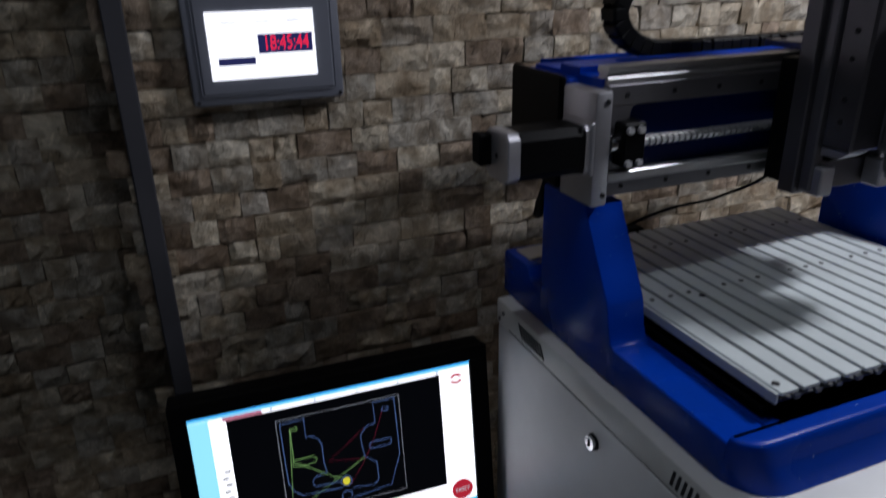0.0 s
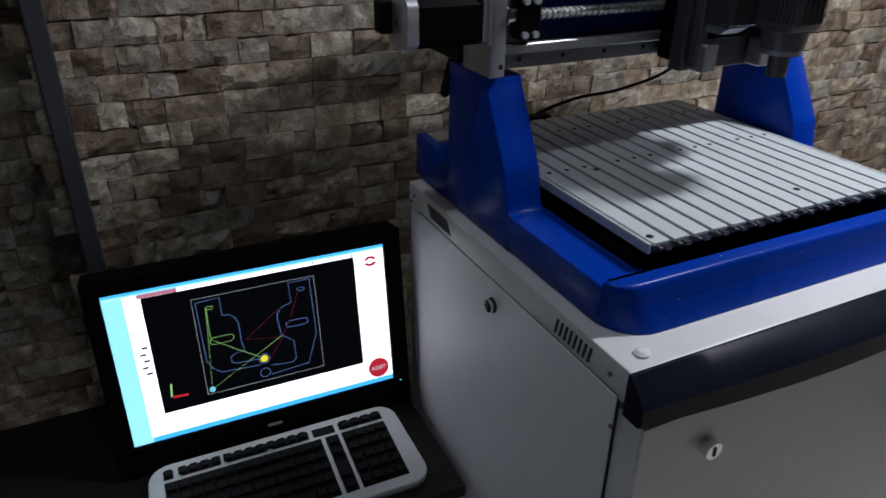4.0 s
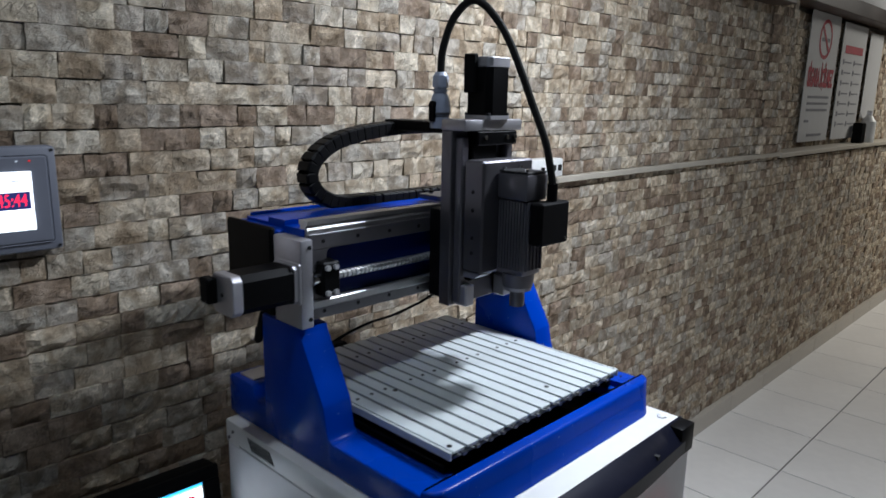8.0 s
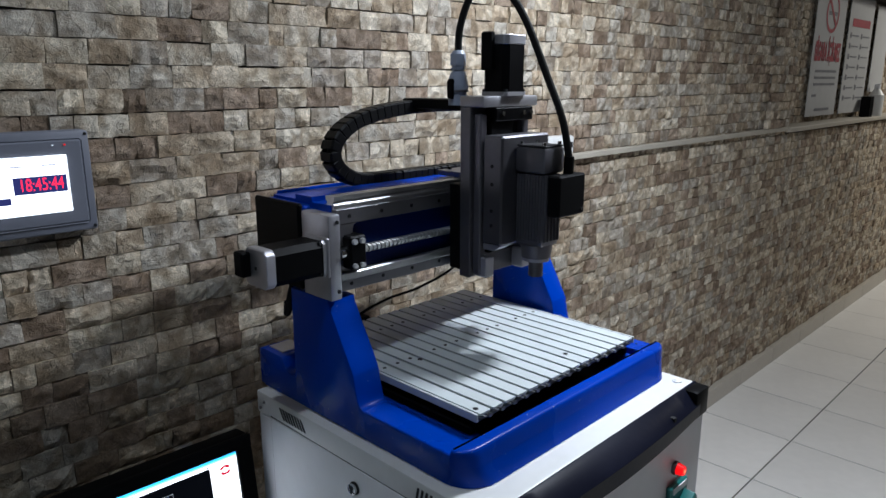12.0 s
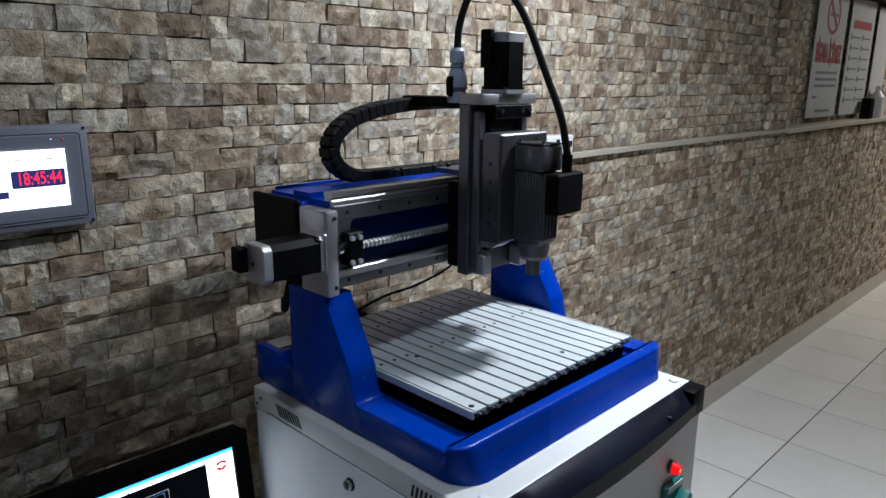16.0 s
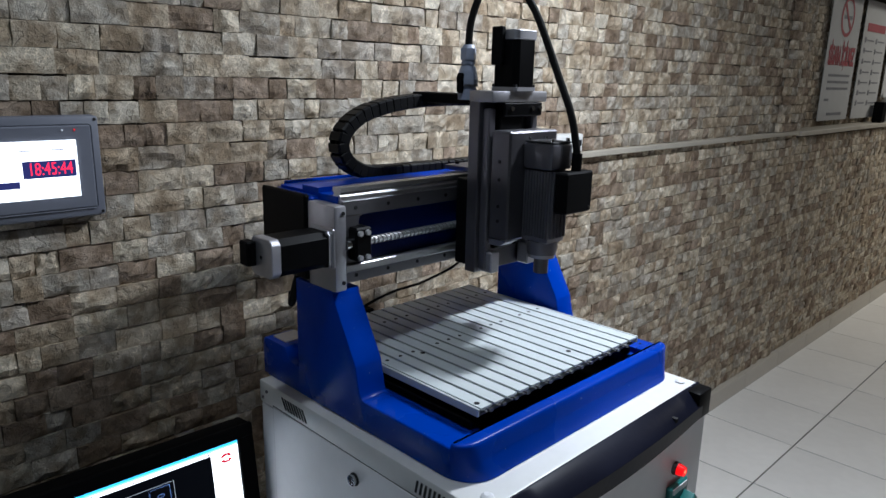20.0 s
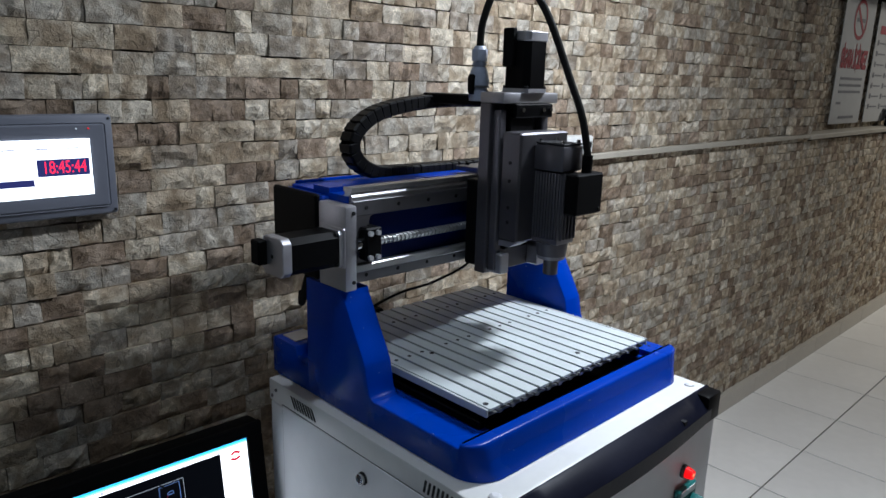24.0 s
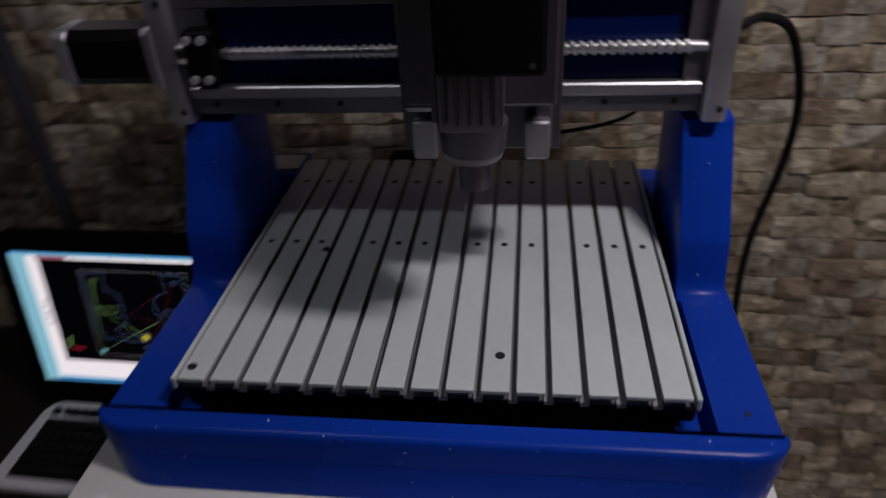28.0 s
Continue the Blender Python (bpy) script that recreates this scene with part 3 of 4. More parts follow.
def lip_mesh():
    """The raised front lip, running flush up from the base: square ends towards the side rims and a rolled top edge."""
    bm = bmesh.new()

    def ring(g, z, back, y0, r, rx):
        x0, x1 = BX0 - 0.0004 + g, BX1 + 0.0004 - g
        pts = [(x1, back), (x0, back)]
        for cx, a0 in ((x0 + rx, 180), (x1 - rx, 270)):
            pts += [(cx + rx * math.cos(radians(a0 + 11.25 * k)), y0 + r + r * math.sin(radians(a0 + 11.25 * k))) for k in range(9)]
        return [bm.verts.new((px, py, z)) for px, py in pts]

    loops = [ring(0.0, BT - 0.018, -0.668, BY0 - 0.0114, 0.034, 0.040), ring(0.0, BT - 0.004, -0.668, BY0 - 0.0085, 0.027, 0.038), ring(0.0, 1.0020, -0.6695, BY0 - 0.0075, 0.024, 0.036),
             ring(0.0008, 1.0042, -0.670, BY0 - 0.0064, 0.023, 0.035), ring(0.0024, 1.0058, -0.671, BY0 - 0.0042, 0.021, 0.034), ring(0.005, 1.0066, -0.673, BY0 - 0.001, 0.018, 0.032)]
    for a, b in zip(loops, loops[1:]):
        for k in range(len(a)):
            j = (k + 1) % len(a)
            bm.faces.new((a[k], a[j], b[j], b[k]))
    bm.faces.new(loops[0][::-1])
    bm.faces.new(loops[-1])
    bmesh.ops.recalc_face_normals(bm, faces=bm.faces)
    return bm


part("front_lip", lip_mesh(), BLUE, base)
part("hole", cyl(bmesh.new(), (0.583, -0.640, BT - 0.002), (0.583, -0.640, BT + 0.0006), 0.0028, 12), DARK, base, "dark screw hole")
for gx, gw in ((0.096, 0.022), (0.524, 0.021)):
    part("guide_block", box(gx, gx + gw, -0.655, -0.25, CZ + 0.006, BT - 0.006, 0.002), BLUE, base)
    # rails coloured black instead of steel: the pit's shade is put into the colour
    part("shaded_guide_rail", box(gx + 0.004, gx + gw - 0.004, -0.645, -0.25, BT - 0.006, BT + 0.008, 0.002), BLACK, base)
part("gasket", box(BX0 + 0.022, BX1 - 0.022, BY0 - 0.004, BY1 - 0.008, CZ, CZ + 0.0035), DARK, base)
for px, py in ((0.14, -0.645), (0.30, -0.648), (0.48, -0.647)):
    part("bolt", cyl(bmesh.new(), (px, py, CZ + 0.006), (px, py, CZ + 0.014), 0.006, 12), CHROME, base)
for x0, x1 in ((0.0342, 0.0945),):
    rear = part("rear_block", prism([(-0.1852, CZ + 0.004), (-0.1852, 1.016), (-0.188, 1.021), (-0.193, 1.0225), (-0.252, 1.0225), (-0.2585, 1.0205), (-0.264, 1.014), (-0.268, 1.005), (-0.276, 1.0005), (-0.288, 0.999), (-0.288, CZ + 0.004)], "x", x0, x1, 0.002, 2), BLUE, base)
    part("rear_plate", box(x0 + 0.012, x1 - 0.003, -0.244, -0.200, 1.0215, 1.0245, 0.0008), ALU, rear, "pale metal plate")
PROFILE = [(-0.300, CZ + 0.002), (-0.486, CZ + 0.002), (-0.486, 0.9975), (-0.477, 1.000), (-0.4715, 1.006), (-0.468, 1.016), (-0.461, 1.050), (-0.457, 1.058), (-0.4055, 1.149), (-0.403, 1.159), (-0.300, 1.159)]
for x0, x1 in ((0.0335, 0.0865), (0.552, 0.602)):
    part("column", prism(PROFILE, "x", x0, x1, 0.003, 2), BLUE, mac)
# gantry
part("beam", prism([(-0.395, 1.175), (-0.395, 1.306), (-0.345, 1.306), (-0.345, 1.314), (-0.300, 1.314), (-0.300, 1.306), (-0.235, 1.306), (-0.235, 1.300), (-0.372, 1.290), (-0.372, 1.19), (-0.30, 1.175)], "x", 0.052, 0.566), BLUE, mac)
# thin panel on the beam front, darker than the blue of the beam
part("beam_panel", box(0.0845, 0.5445, -0.3985, -0.3945, 1.1905, 1.2755, 0.0008), NAVY_GLOSS, mac, "dark navy recessed beam front")
part("rear_cover", box(0.0365, 0.5875, -0.3445, -0.225, 1.19, 1.301, 0.004), BLUE, mac)
part("tray_lip", box(0.064, 0.5875, -0.2285, -0.2248, 1.298, 1.310, 0.001), BLUE, mac)
part("end_cover", box(0.026, 0.036, -0.3445, -0.215, 1.165, 1.305, 0.003), BLACK, mac, "black sheet cover")
part("end_cover", box(0.588, 0.597, -0.356, -0.215, 1.165, 1.305, 0.003), BLACK, mac, "black sheet cover")
for z0, z1, yy in ((1.276, 1.300, -0.4075), (1.168, 1.190, -0.4075)):
    rail_seat = part("rail_seat", box(0.053, 0.566, yy, -0.372, z0, z1, 0.001), ALU_DARK, mac, "machined rail seat")
    for i in range(8):
        hx = 0.078 + i * 0.066
        part("screw", cyl(bmesh.new(), (hx, yy - 0.0008, (z0 + z1) / 2), (hx, yy + 0.004, (z0 + z1) / 2), 0.0032, 10), DARK, rail_seat)
fl = part("beam_flange", prism([(0.053, 1.190), (0.093, 1.190), (0.0865, 1.1925), (0.084, 1.199), (0.084, 1.267), (0.0865, 1.2735), (0.093, 1.276), (0.053, 1.276)], "y", -0.4068, -0.3945), ALU_DARK, mac, "machined end flange")
for hz in (1.262, 1.268):
    part("screw", cyl(bmesh.new(), (0.070 + (hz - 1.262) * 2, -0.4064, hz - 0.01), (0.070 + (hz - 1.262) * 2, -0.4076, hz - 0.01), 0.0026, 10), DARK, fl)
part("beam_flange", box(0.545, 0.566, -0.4068, -0.3945, 1.190, 1.276, 0.001), ALU_DARK, mac, "machined end flange")
part("linear_rail", prism([(-0.402, 1.300), (-0.402, 1.306), (-0.398, 1.310), (-0.402, 1.314), (-0.402, 1.320), (-0.380, 1.320), (-0.380, 1.314), (-0.384, 1.310), (-0.380, 1.306), (-0.380, 1.300)], "x", 0.054, 0.564), STEEL, mac, "polished steel rail")
part("linear_rail", box(0.054, 0.564, -0.4125, -0.398, 1.186, 1.199, 0.002), STEEL, mac, "polished steel rail")
part("screw_shaft", cyl(bmesh.new(), (0.066, -0.408, 1.232), (0.564, -0.408, 1.232), 0.0053, 14), STEEL, mac, "ball screw core", smooth=True)
bm = bmesh.new()
turns, seg = 52, 10
prev = None
for i in range(turns * seg + 1):
    a = 2 * math.pi * i / seg
    x = 0.100 + 0.450 * i / (turns * seg)
    c, s = math.cos(a), math.sin(a)
    ring = [bm.verts.new((x + dx, -0.408 + r * c, 1.232 + r * s)) for dx, r in ((-0.0026, 0.0050), (-0.0018, 0.0071), (0.0018, 0.0071), (0.0026, 0.0050))]
    if prev:
        for k in range(3):
            bm.faces.new((prev[k], prev[k + 1], ring[k + 1], ring[k]))
    prev = ring
part("screw_thread", bm, STEEL, mac, "bright helical thread")
bk = part("bearing_block", box(0.064, 0.096, -0.426, -0.385, 1.206, 1.259, 0.003), BLACK, mac, "black bearing housing")
for hz in (1.212, 1.251):
    for hx in (0.071, 0.086):
        part("screw", cyl(bmesh.new(), (hx, -0.425, hz), (hx, -0.431, hz), 0.0042, 12), SATIN, bk)
part("shaft_coupling", cyl(bmesh.new(), (0.053, -0.408, 1.232), (0.066, -0.408, 1.232), 0.012, 16), CHROME, mac, smooth=True)
for x0, x1 in ((0.030, 0.0525), (0.565, 0.588)):
    pl = part("end_plate", box(x0, x1, -0.418, -0.345, 1.160, 1.296, 0.0035, 2), ALU, mac, "machined aluminium end plate")
    for hz in (1.174, 1.284):
        part("screw", cyl(bmesh.new(), ((x0 + x1) / 2 + 0.004, -0.4172, hz), ((x0 + x1) / 2 + 0.004, -0.4195, hz), 0.0032, 10), DARK, pl)


def stepper(name, p, axis, length, side, parent):
    """A square stepping motor: flange plate, black laminated body with cut corners, bright end cap."""
    m = Matrix.Translation(p) @ {"x": pose(0, 0, 0, 0, -90, 0), "z": pose(0, 0, 0)}[axis]
    h, c = side / 2, side * 0.16

    def octagon(hh, cc):
        return [(hh, -hh + cc), (hh, hh - cc), (hh - cc, hh), (-hh + cc, hh), (-hh, hh - cc), (-hh, -hh + cc), (-hh + cc, -hh), (hh - cc, -hh)]

    def place(bm):
        bmesh.ops.transform(bm, matrix=m, verts=bm.verts)
        return bm

    motor = part(name, place(prism(octagon(h * 0.97, c), "z", 0.006, length - 0.016)), BLACK, parent, "black stepping motor")
    part("flange", place(prism(octagon(h, c * 0.55), "z", 0.0, 0.0065)), ALU, motor)
    part("end_cap", place(prism(octagon(h, c * 0.8), "z", length - 0.016, length, 0.0015, 1)), ALU, motor, "bright end cap")
    part("shaft_hole", place(cyl(bmesh.new(), (0, 0, length - 0.001), (0, 0, length + 0.0006), 0.003, 10)), DARK, motor)
    for sx in (-1, 1):
        for sy in (-1, 1):
            part("bolt", place(cyl(bmesh.new(), (sx * h * 0.82, sy * h * 0.82, 0.006), (sx * h * 0.82, sy * h * 0.82, 0.011), 0.0035, 10)), DARK, motor)
    return motor


mx = stepper("stepper_motor", (0.026, -0.388, 1.230), "x", 0.105, 0.058, mac)
part("flange_spacer", box(0.025, 0.031, -0.419, -0.357, 1.199, 1.262, 0.002), ALU, mac)
part("connector", box(-0.094, -0.078, -0.375, -0.352, 1.215, 1.252, 0.002), PLASTIC, mx, "black plug")
# Z slide and spindle
ZX0, ZX1 = 0.286, 0.430
zb = part("z_back_plate", box(ZX0, ZX1, -0.472, -0.448, 1.158, 1.4505, 0.0015), HEAD, mac, "grey machined slide plate")
part("carriage", box(ZX0 + 0.01, ZX1 - 0.01, -0.448, -0.4135, 1.165, 1.318, 0.002), BLACK, mac, "black carriage block")
part("carriage_top", box(0.345, 0.432, -0.45, -0.335, 1.321, 1.330, 0.001), HEAD, mac, "grey bracket plate")
for sx in (0.368, 0.410):
    part("screw", cyl(bmesh.new(), (sx, -0.345, 1.329), (sx, -0.345, 1.335), 0.0042, 12), BLACK, mac)
part("z_top_plate", box(ZX0, ZX1, -0.500, -0.447, 1.4505, 1.4685, 0.0025, 2), ALU, mac, "bright top plate")
part("z_bearing", box(0.318, 0.418, -0.500, -0.474, 1.427, 1.450, 0.002), BLACK, mac, "black bearing block")
for sx in (0.335, 0.39, 0.41):
    part("screw", cyl(bmesh.new(), (sx, -0.499, 1.440), (sx, -0.503, 1.440), 0.004, 10), CHROME, mac)
part("z_bellows", box(0.315, 0.375, -0.492, -0.4725, 1.20, 1.428, 0.002), BLACK, mac)
for sx in (ZX0 + 0.008, ZX1 - 0.024):
    # grey in place of bright steel, to give the shade between the plates
    part("z_rail", box(sx, sx + 0.016, -0.488, -0.472, 1.164, 1.44, 0.002), FIN, mac, "steel guide rail, toned down for the shaded gap")
zs = part("spindle_bracket", box(0.297, 0.424, -0.532, -0.491, 1.222, 1.405, 0.003), HEAD, mac, "grey spindle bracket")
for hz in (1.255, 1.28, 1.325, 1.355):
    part("hole", cyl(bmesh.new(), (0.2962, -0.511, hz), (0.299, -0.511, hz), 0.0032, 10), DARK, zs)
part("bracket_foot", prism([(-0.530, 1.2215), (-0.492, 1.2215), (-0.492, 1.212), (-0.515, 1.212)], "x", 0.2985, 0.330), ALU, zs)
for sx in (0.298, 0.398):
    part("slide_block", box(sx, sx + 0.022, -0.50, -0.474, 1.160, 1.196, 0.002), ALU, mac)
sp = part("spindle", box(0.333, 0.382, -0.590, -0.5325, 1.222, 1.345, 0.006, 2), FIN, mac, "grey finned air-cooled spindle")
for i in range(9):
    yy = -0.5875 + i * 0.0058
    part("fin", box(0.3295, 0.3335, yy, yy + 0.0026, 1.232, 1.343), FIN, sp)
for i in range(5):
    xx = 0.338 + i * 0.009
    part("fin", box(xx, xx + 0.0028, -0.5935, -0.5895, 1.232, 1.343), FIN, sp)
part("top_cap", box(0.330, 0.385, -0.5935, -0.5325, 1.345, 1.388, 0.005, 2), FIN, sp, "smooth grey end cap")
part("lid", box(0.332, 0.383, -0.592, -0.534, 1.388, 1.391, 0.001), DARK, sp)
for sx, sy in ((0.337, -0.586), (0.379, -0.586), (0.337, -0.54), (0.379, -0.54)):
    part("bolt", cyl(bmesh.new(), (sx, sy, 1.39), (sx, sy, 1.396), 0.0032, 10), CHROME, sp)
part("shoulder", cyl(bmesh.new(), (0.358, -0.561, 1.200), (0.358, -0.561, 1.223), 0.025, 28, 0.0275), FIN, sp, smooth=True)
part("nose_ring", cyl(bmesh.new(), (0.358, -0.561, 1.194), (0.358, -0.561, 1.2005), 0.023, 28), ALU, sp, smooth=True)
part("collet_nut", cyl(bmesh.new(), (0.358, -0.561, 1.166), (0.358, -0.561, 1.195), 0.0125, 12), ALU_DARK, sp, "dark steel collet nut")
tb = part("terminal_box", box(0.338, 0.412, -0.6185, -0.5935, 1.276, 1.344, 0.003), PLASTIC, sp, "black terminal box")
part("cover_screw", cyl(bmesh.new(), (0.403, -0.6185, 1.284), (0.403, -0.6200, 1.284), 0.0025, 8), CHROME, tb)
part("gland", cyl(bmesh.new(), (0.382, -0.604, 1.343), (0.382, -0.604, 1.372), 0.0085, 14), PLASTIC, tb, smooth=True)
mz = stepper("stepper_motor", (0.3625, -0.478, 1.4685), "z", 0.099, 0.057, mac)
part("connector", box(0.323, 0.334, -0.482, -0.459, 1.510, 1.572, 0.002), PLASTIC, mz, "black plug")
# cable connector and spindle hose
PX, PY = 0.313, -0.4175
gl = part("connector_post", cyl(bmesh.new(), (PX, PY, 1.452), (PX, PY, 1.470), 0.0165, 24), GLAND, mac, "blue-grey plug connector")
for z0, z1, r0, r1 in ((1.470, 1.474, 0.0150, 0.0150), (1.478, 1.486, 0.0172, 0.0176), (1.486, 1.500, 0.0176, 0.0150), (1.500, 1.508, 0.0150, 0.0122)):
    part("sleeve", cyl(bmesh.new(), (PX, PY, z0), (PX, PY, z1), r0, 24, r1), GLAND, gl)
part("lock_ring", cyl(bmesh.new(), (PX, PY, 1.474), (PX, PY, 1.478), 0.0182, 24), ALU_DARK, gl, "dark metal locking ring")
part("collar", cyl(bmesh.new(), (PX, PY, 1.508), (PX, PY, 1.518), 0.0108, 20), GLAND, gl)
part("collar", cyl(bmesh.new(), (PX, PY, 1.512), (PX, PY, 1.5145), 0.0128, 20), GLAND, gl)
part("clamp_nut", cyl(bmesh.new(), (PX, PY, 1.518), (PX, PY, 1.537), 0.0138, 6), GLAND, gl)
part("clamp_nut", cyl(bmesh.new(), (PX, PY, 1.537), (PX, PY, 1.543), 0.0122, 16, 0.0085), GLAND, gl)
part("latch", prism([(PX - 0.0215, 1.466), (PX - 0.0165, 1.462), (PX - 0.0135, 1.478), (PX - 0.0145, 1.494), (PX - 0.0185, 1.497), (PX - 0.0225, 1.490)], "y", PY - 0.006, PY + 0.006, 0.001, 1), PLASTIC, gl, "black latch")
part("chain_bracket", box(0.325, 0.372, -0.447, -0.262, 1.442, 1.461, 0.002), BLACK, mac)
part("spindle_cable", tube([(PX, PY, 1.535), (PX + 0.001, PY - 0.003, 1.58), (0.322, -0.4395, 1.632), (0.3305, -0.479, 1.652), (0.350, -0.5235, 1.60), (0.369, -0.5687, 1.49), (0.3755, -0.593, 1.43), (0.382, -0.604, 1.369)], 0.0062, 12), RUBBER, mac, "black spindle cable")
# energy chain
chain = part("chain_tray", box(0.15, 0.52, -0.296, -0.254, 1.2995, 1.3025, 0.001), BLUE, mac, "blue tray under the chain")
guide = [Vector(p) for p in ((0.50, 1.316), (0.36, 1.316), (0.245, 1.317), (0.195, 1.322), (0.160, 1.340), (0.145, 1.368), (0.157, 1.397), (0.195, 1.422), (0.255, 1.437), (0.33, 1.445), (0.40, 1.447), (0.47, 1.446))]
fine = []
for i in range(len(guide) - 1):
    p0, p1, p2, p3 = guide[max(i - 1, 0)], guide[i], guide[i + 1], guide[min(i + 2, len(guide) - 1)]
    for q in range(24):
        t = q / 24
        fine.append(0.5 * ((2 * p1) + (p2 - p0) * t + (2 * p0 - 5 * p1 + 4 * p2 - p3) * t * t + (3 * p1 - p0 - 3 * p2 + p3) * t ** 3))
path, run = [], 0.0
for p, q in zip(fine, fine[1:]):
    run += (q - p).length
    if run >= 0.0155:
        run = 0.0
        d = q - p
        path.append((q.x, q.y, -math.degrees(math.atan2(d.y, d.x))))
link = bmesh.new()
for s in (-1, 1):
    bx(link, -0.0084, 0.0084, s * 0.0155 - 0.0016, s * 0.0155 + 0.0016, -0.0110, 0.0110, 0.0014)
    bx(link, 0.0035, 0.0118, s * 0.0128 - 0.0012, s * 0.0128 + 0.0012, -0.0088, 0.0088, 0.001)
    bx(link, -0.0078, 0.0078, -0.0150, 0.0150, s * 0.0108 - 0.0016, s * 0.0108 + 0.0016, 0.0012)
link_me = mesh_of("chain_link", link, CHAIN)
ec = part("chain_band", tube([(x, -0.275, z) for x, z, a in path[::3]], 0.0075, 8), RUBBER, mac, "cables inside the black energy chain")
for x, z, a in path:
    o = shared("chain_link", link_me, (x, -0.275, z), ec)
    o.matrix_parent_inverse = Matrix.Identity(4)
    o.rotation_euler = (0, radians(a), 0)
# moving table
TX0, PITCH, NS, TZ, TY0, TY1 = 0.104, 0.0288, 15, 1.030, -0.658, -0.227
# slot floor, and webs below, carry the groove shade in their colour
tab = part("table", box(TX0, TX0 + PITCH * NS, TY0 + 0.005, TY1, TZ - 0.0155, TZ - 0.0125, 0.0005), SLOT_SHADED, mac, "aluminium slotted table")
strip_me = mesh_of("table_strip", box(0.0, PITCH - 0.0056, 0.0, TY1 - TY0, -0.0042, 0.0, 0.0006), TABLE)
for i in range(NS):
    o = shared("table_strip", strip_me, (TX0 + PITCH * i + 0.0028, TY0, TZ), tab)
    o.matrix_parent_inverse = Matrix.Identity(4)
web_me = mesh_of("web", box(-0.0040, 0.0040, 0.0012, TY1 - TY0, -0.0148, -0.0098, 0.0006), WEB_SHADED)
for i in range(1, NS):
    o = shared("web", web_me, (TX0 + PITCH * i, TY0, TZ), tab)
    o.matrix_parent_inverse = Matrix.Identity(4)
for sx in (TX0 - 0.004, TX0 + PITCH * NS):
    part("edge_strip", box(sx, sx + 0.004, TY0, TY1, TZ - 0.0125, TZ, 0.0008), TABLE, tab)
hole = bmesh.new()
cyl(hole, (0, 0, -0.003), (0, 0, 0.0005), 0.0034, 12)
hole_me = mesh_of("screw", hole, DARK)
for row in (-0.437, -0.292):
    for i in range(NS):
        if i % 4 != 3:
            o = shared("screw", hole_me, (TX0 + PITCH * (i + 0.5), row, TZ), tab)
            o.matrix_parent_inverse = Matrix.Identity(4)
for sx, sy in ((0.380, -0.615), (0.114, -0.643), (0.185, -0.452)):
    o = shared("screw", hole_me, (sx, sy, TZ), tab)
    o.matrix_parent_inverse = Matrix.Identity(4)
    o.scale = (1.3, 1.3, 1)
part("saddle", box(0.17, 0.46, -0.60, -0.30, BT - 0.03, TZ - 0.0150, 0.002), DARK, mac, "dark table saddle")
part("bellows", box(0.122, 0.520, -0.655, -0.25, CZ + 0.007, CZ + 0.03), DARK, mac, "black cover in the tray")
part("motor_lead", tube([(0.050, -0.292, 1.172), (0.040, -0.294, 1.15), (0.035, -0.292, 1.128), (0.035, -0.285, 1.112), (0.043, -0.272, 1.108), (0.052, -0.26, 1.12)], 0.0068, 10), RUBBER, mac, "black motor lead behind the column")
# rear cables
solid("machine_cable", tube([(0.597, -0.37, 1.24), (0.625, -0.35, 1.243), (0.660, -0.33, 1.22), (0.688, -0.31, 1.14), (0.692, -0.29, 1.05), (0.682, -0.27, 0.93), (0.69, -0.26, 0.78), (0.73, -0.24, 0.4), (0.74, -0.2, 0.012)], 0.0048, 10), RUBBER, "black motor cable hanging beside the cabinet", "cable")
solid("rear_cable", tube([(0.20, -0.17, 0.95), (0.22, -0.18, 1.0), (0.262, -0.19, 1.03), (0.33, -0.2, 1.05), (0.42, -0.2, 1.056), (0.53, -0.2, 1.085), (0.56, -0.21, 1.16), (0.56, -0.23, 1.2)], 0.0028, 8), RUBBER, "thin black cable drooping behind the gantry", "cable")
solid("rear_plug", box(0.21, 0.27, -0.215, -0.19, BT, BT + 0.032, 0.004), PLASTIC, "black cable plug on the machine base", "plug")

for ob in (cab, mac):
    pivot = Vector((0.033, -0.47, 0))
    ob.matrix_basis = Matrix.Translation(pivot) @ Matrix.Rotation(radians(0.6), 4, "Z") @ Matrix.Translation(-pivot) @ Matrix.Translation(HOMES[ob])

# ---- desk, monitor, keyboard ----
desk = thing("desk", (-0.55, -0.25, 0), "black low computer desk against the stone wall", "desk")
DZ = 0.526
part("desk_top", box(-1.25, -0.002, -0.46, -0.01, DZ - 0.022, DZ, 0.003), DESK, desk)
for dx in (-1.24, -0.03):
    part("side_panel", box(dx, dx + 0.02, -0.44, -0.02, 0.0, DZ - 0.023, 0.002), DESK, desk)
mon = thing("monitor", (-0.26, -0.13, DZ), "black widescreen monitor showing a toolpath program, standing on a desk", "monitor")
MB = Vector((-0.2500, -0.222, 0.5835))
MT = Matrix.Translation(MB) @ pose(0, 0, 0, -8.0, 0, -0.8)


def mon_part(name, bm, mat, parent, label=""):
    bmesh.ops.transform(bm, matrix=MT, verts=bm.verts)
    return part(name, bm, mat, parent, label)


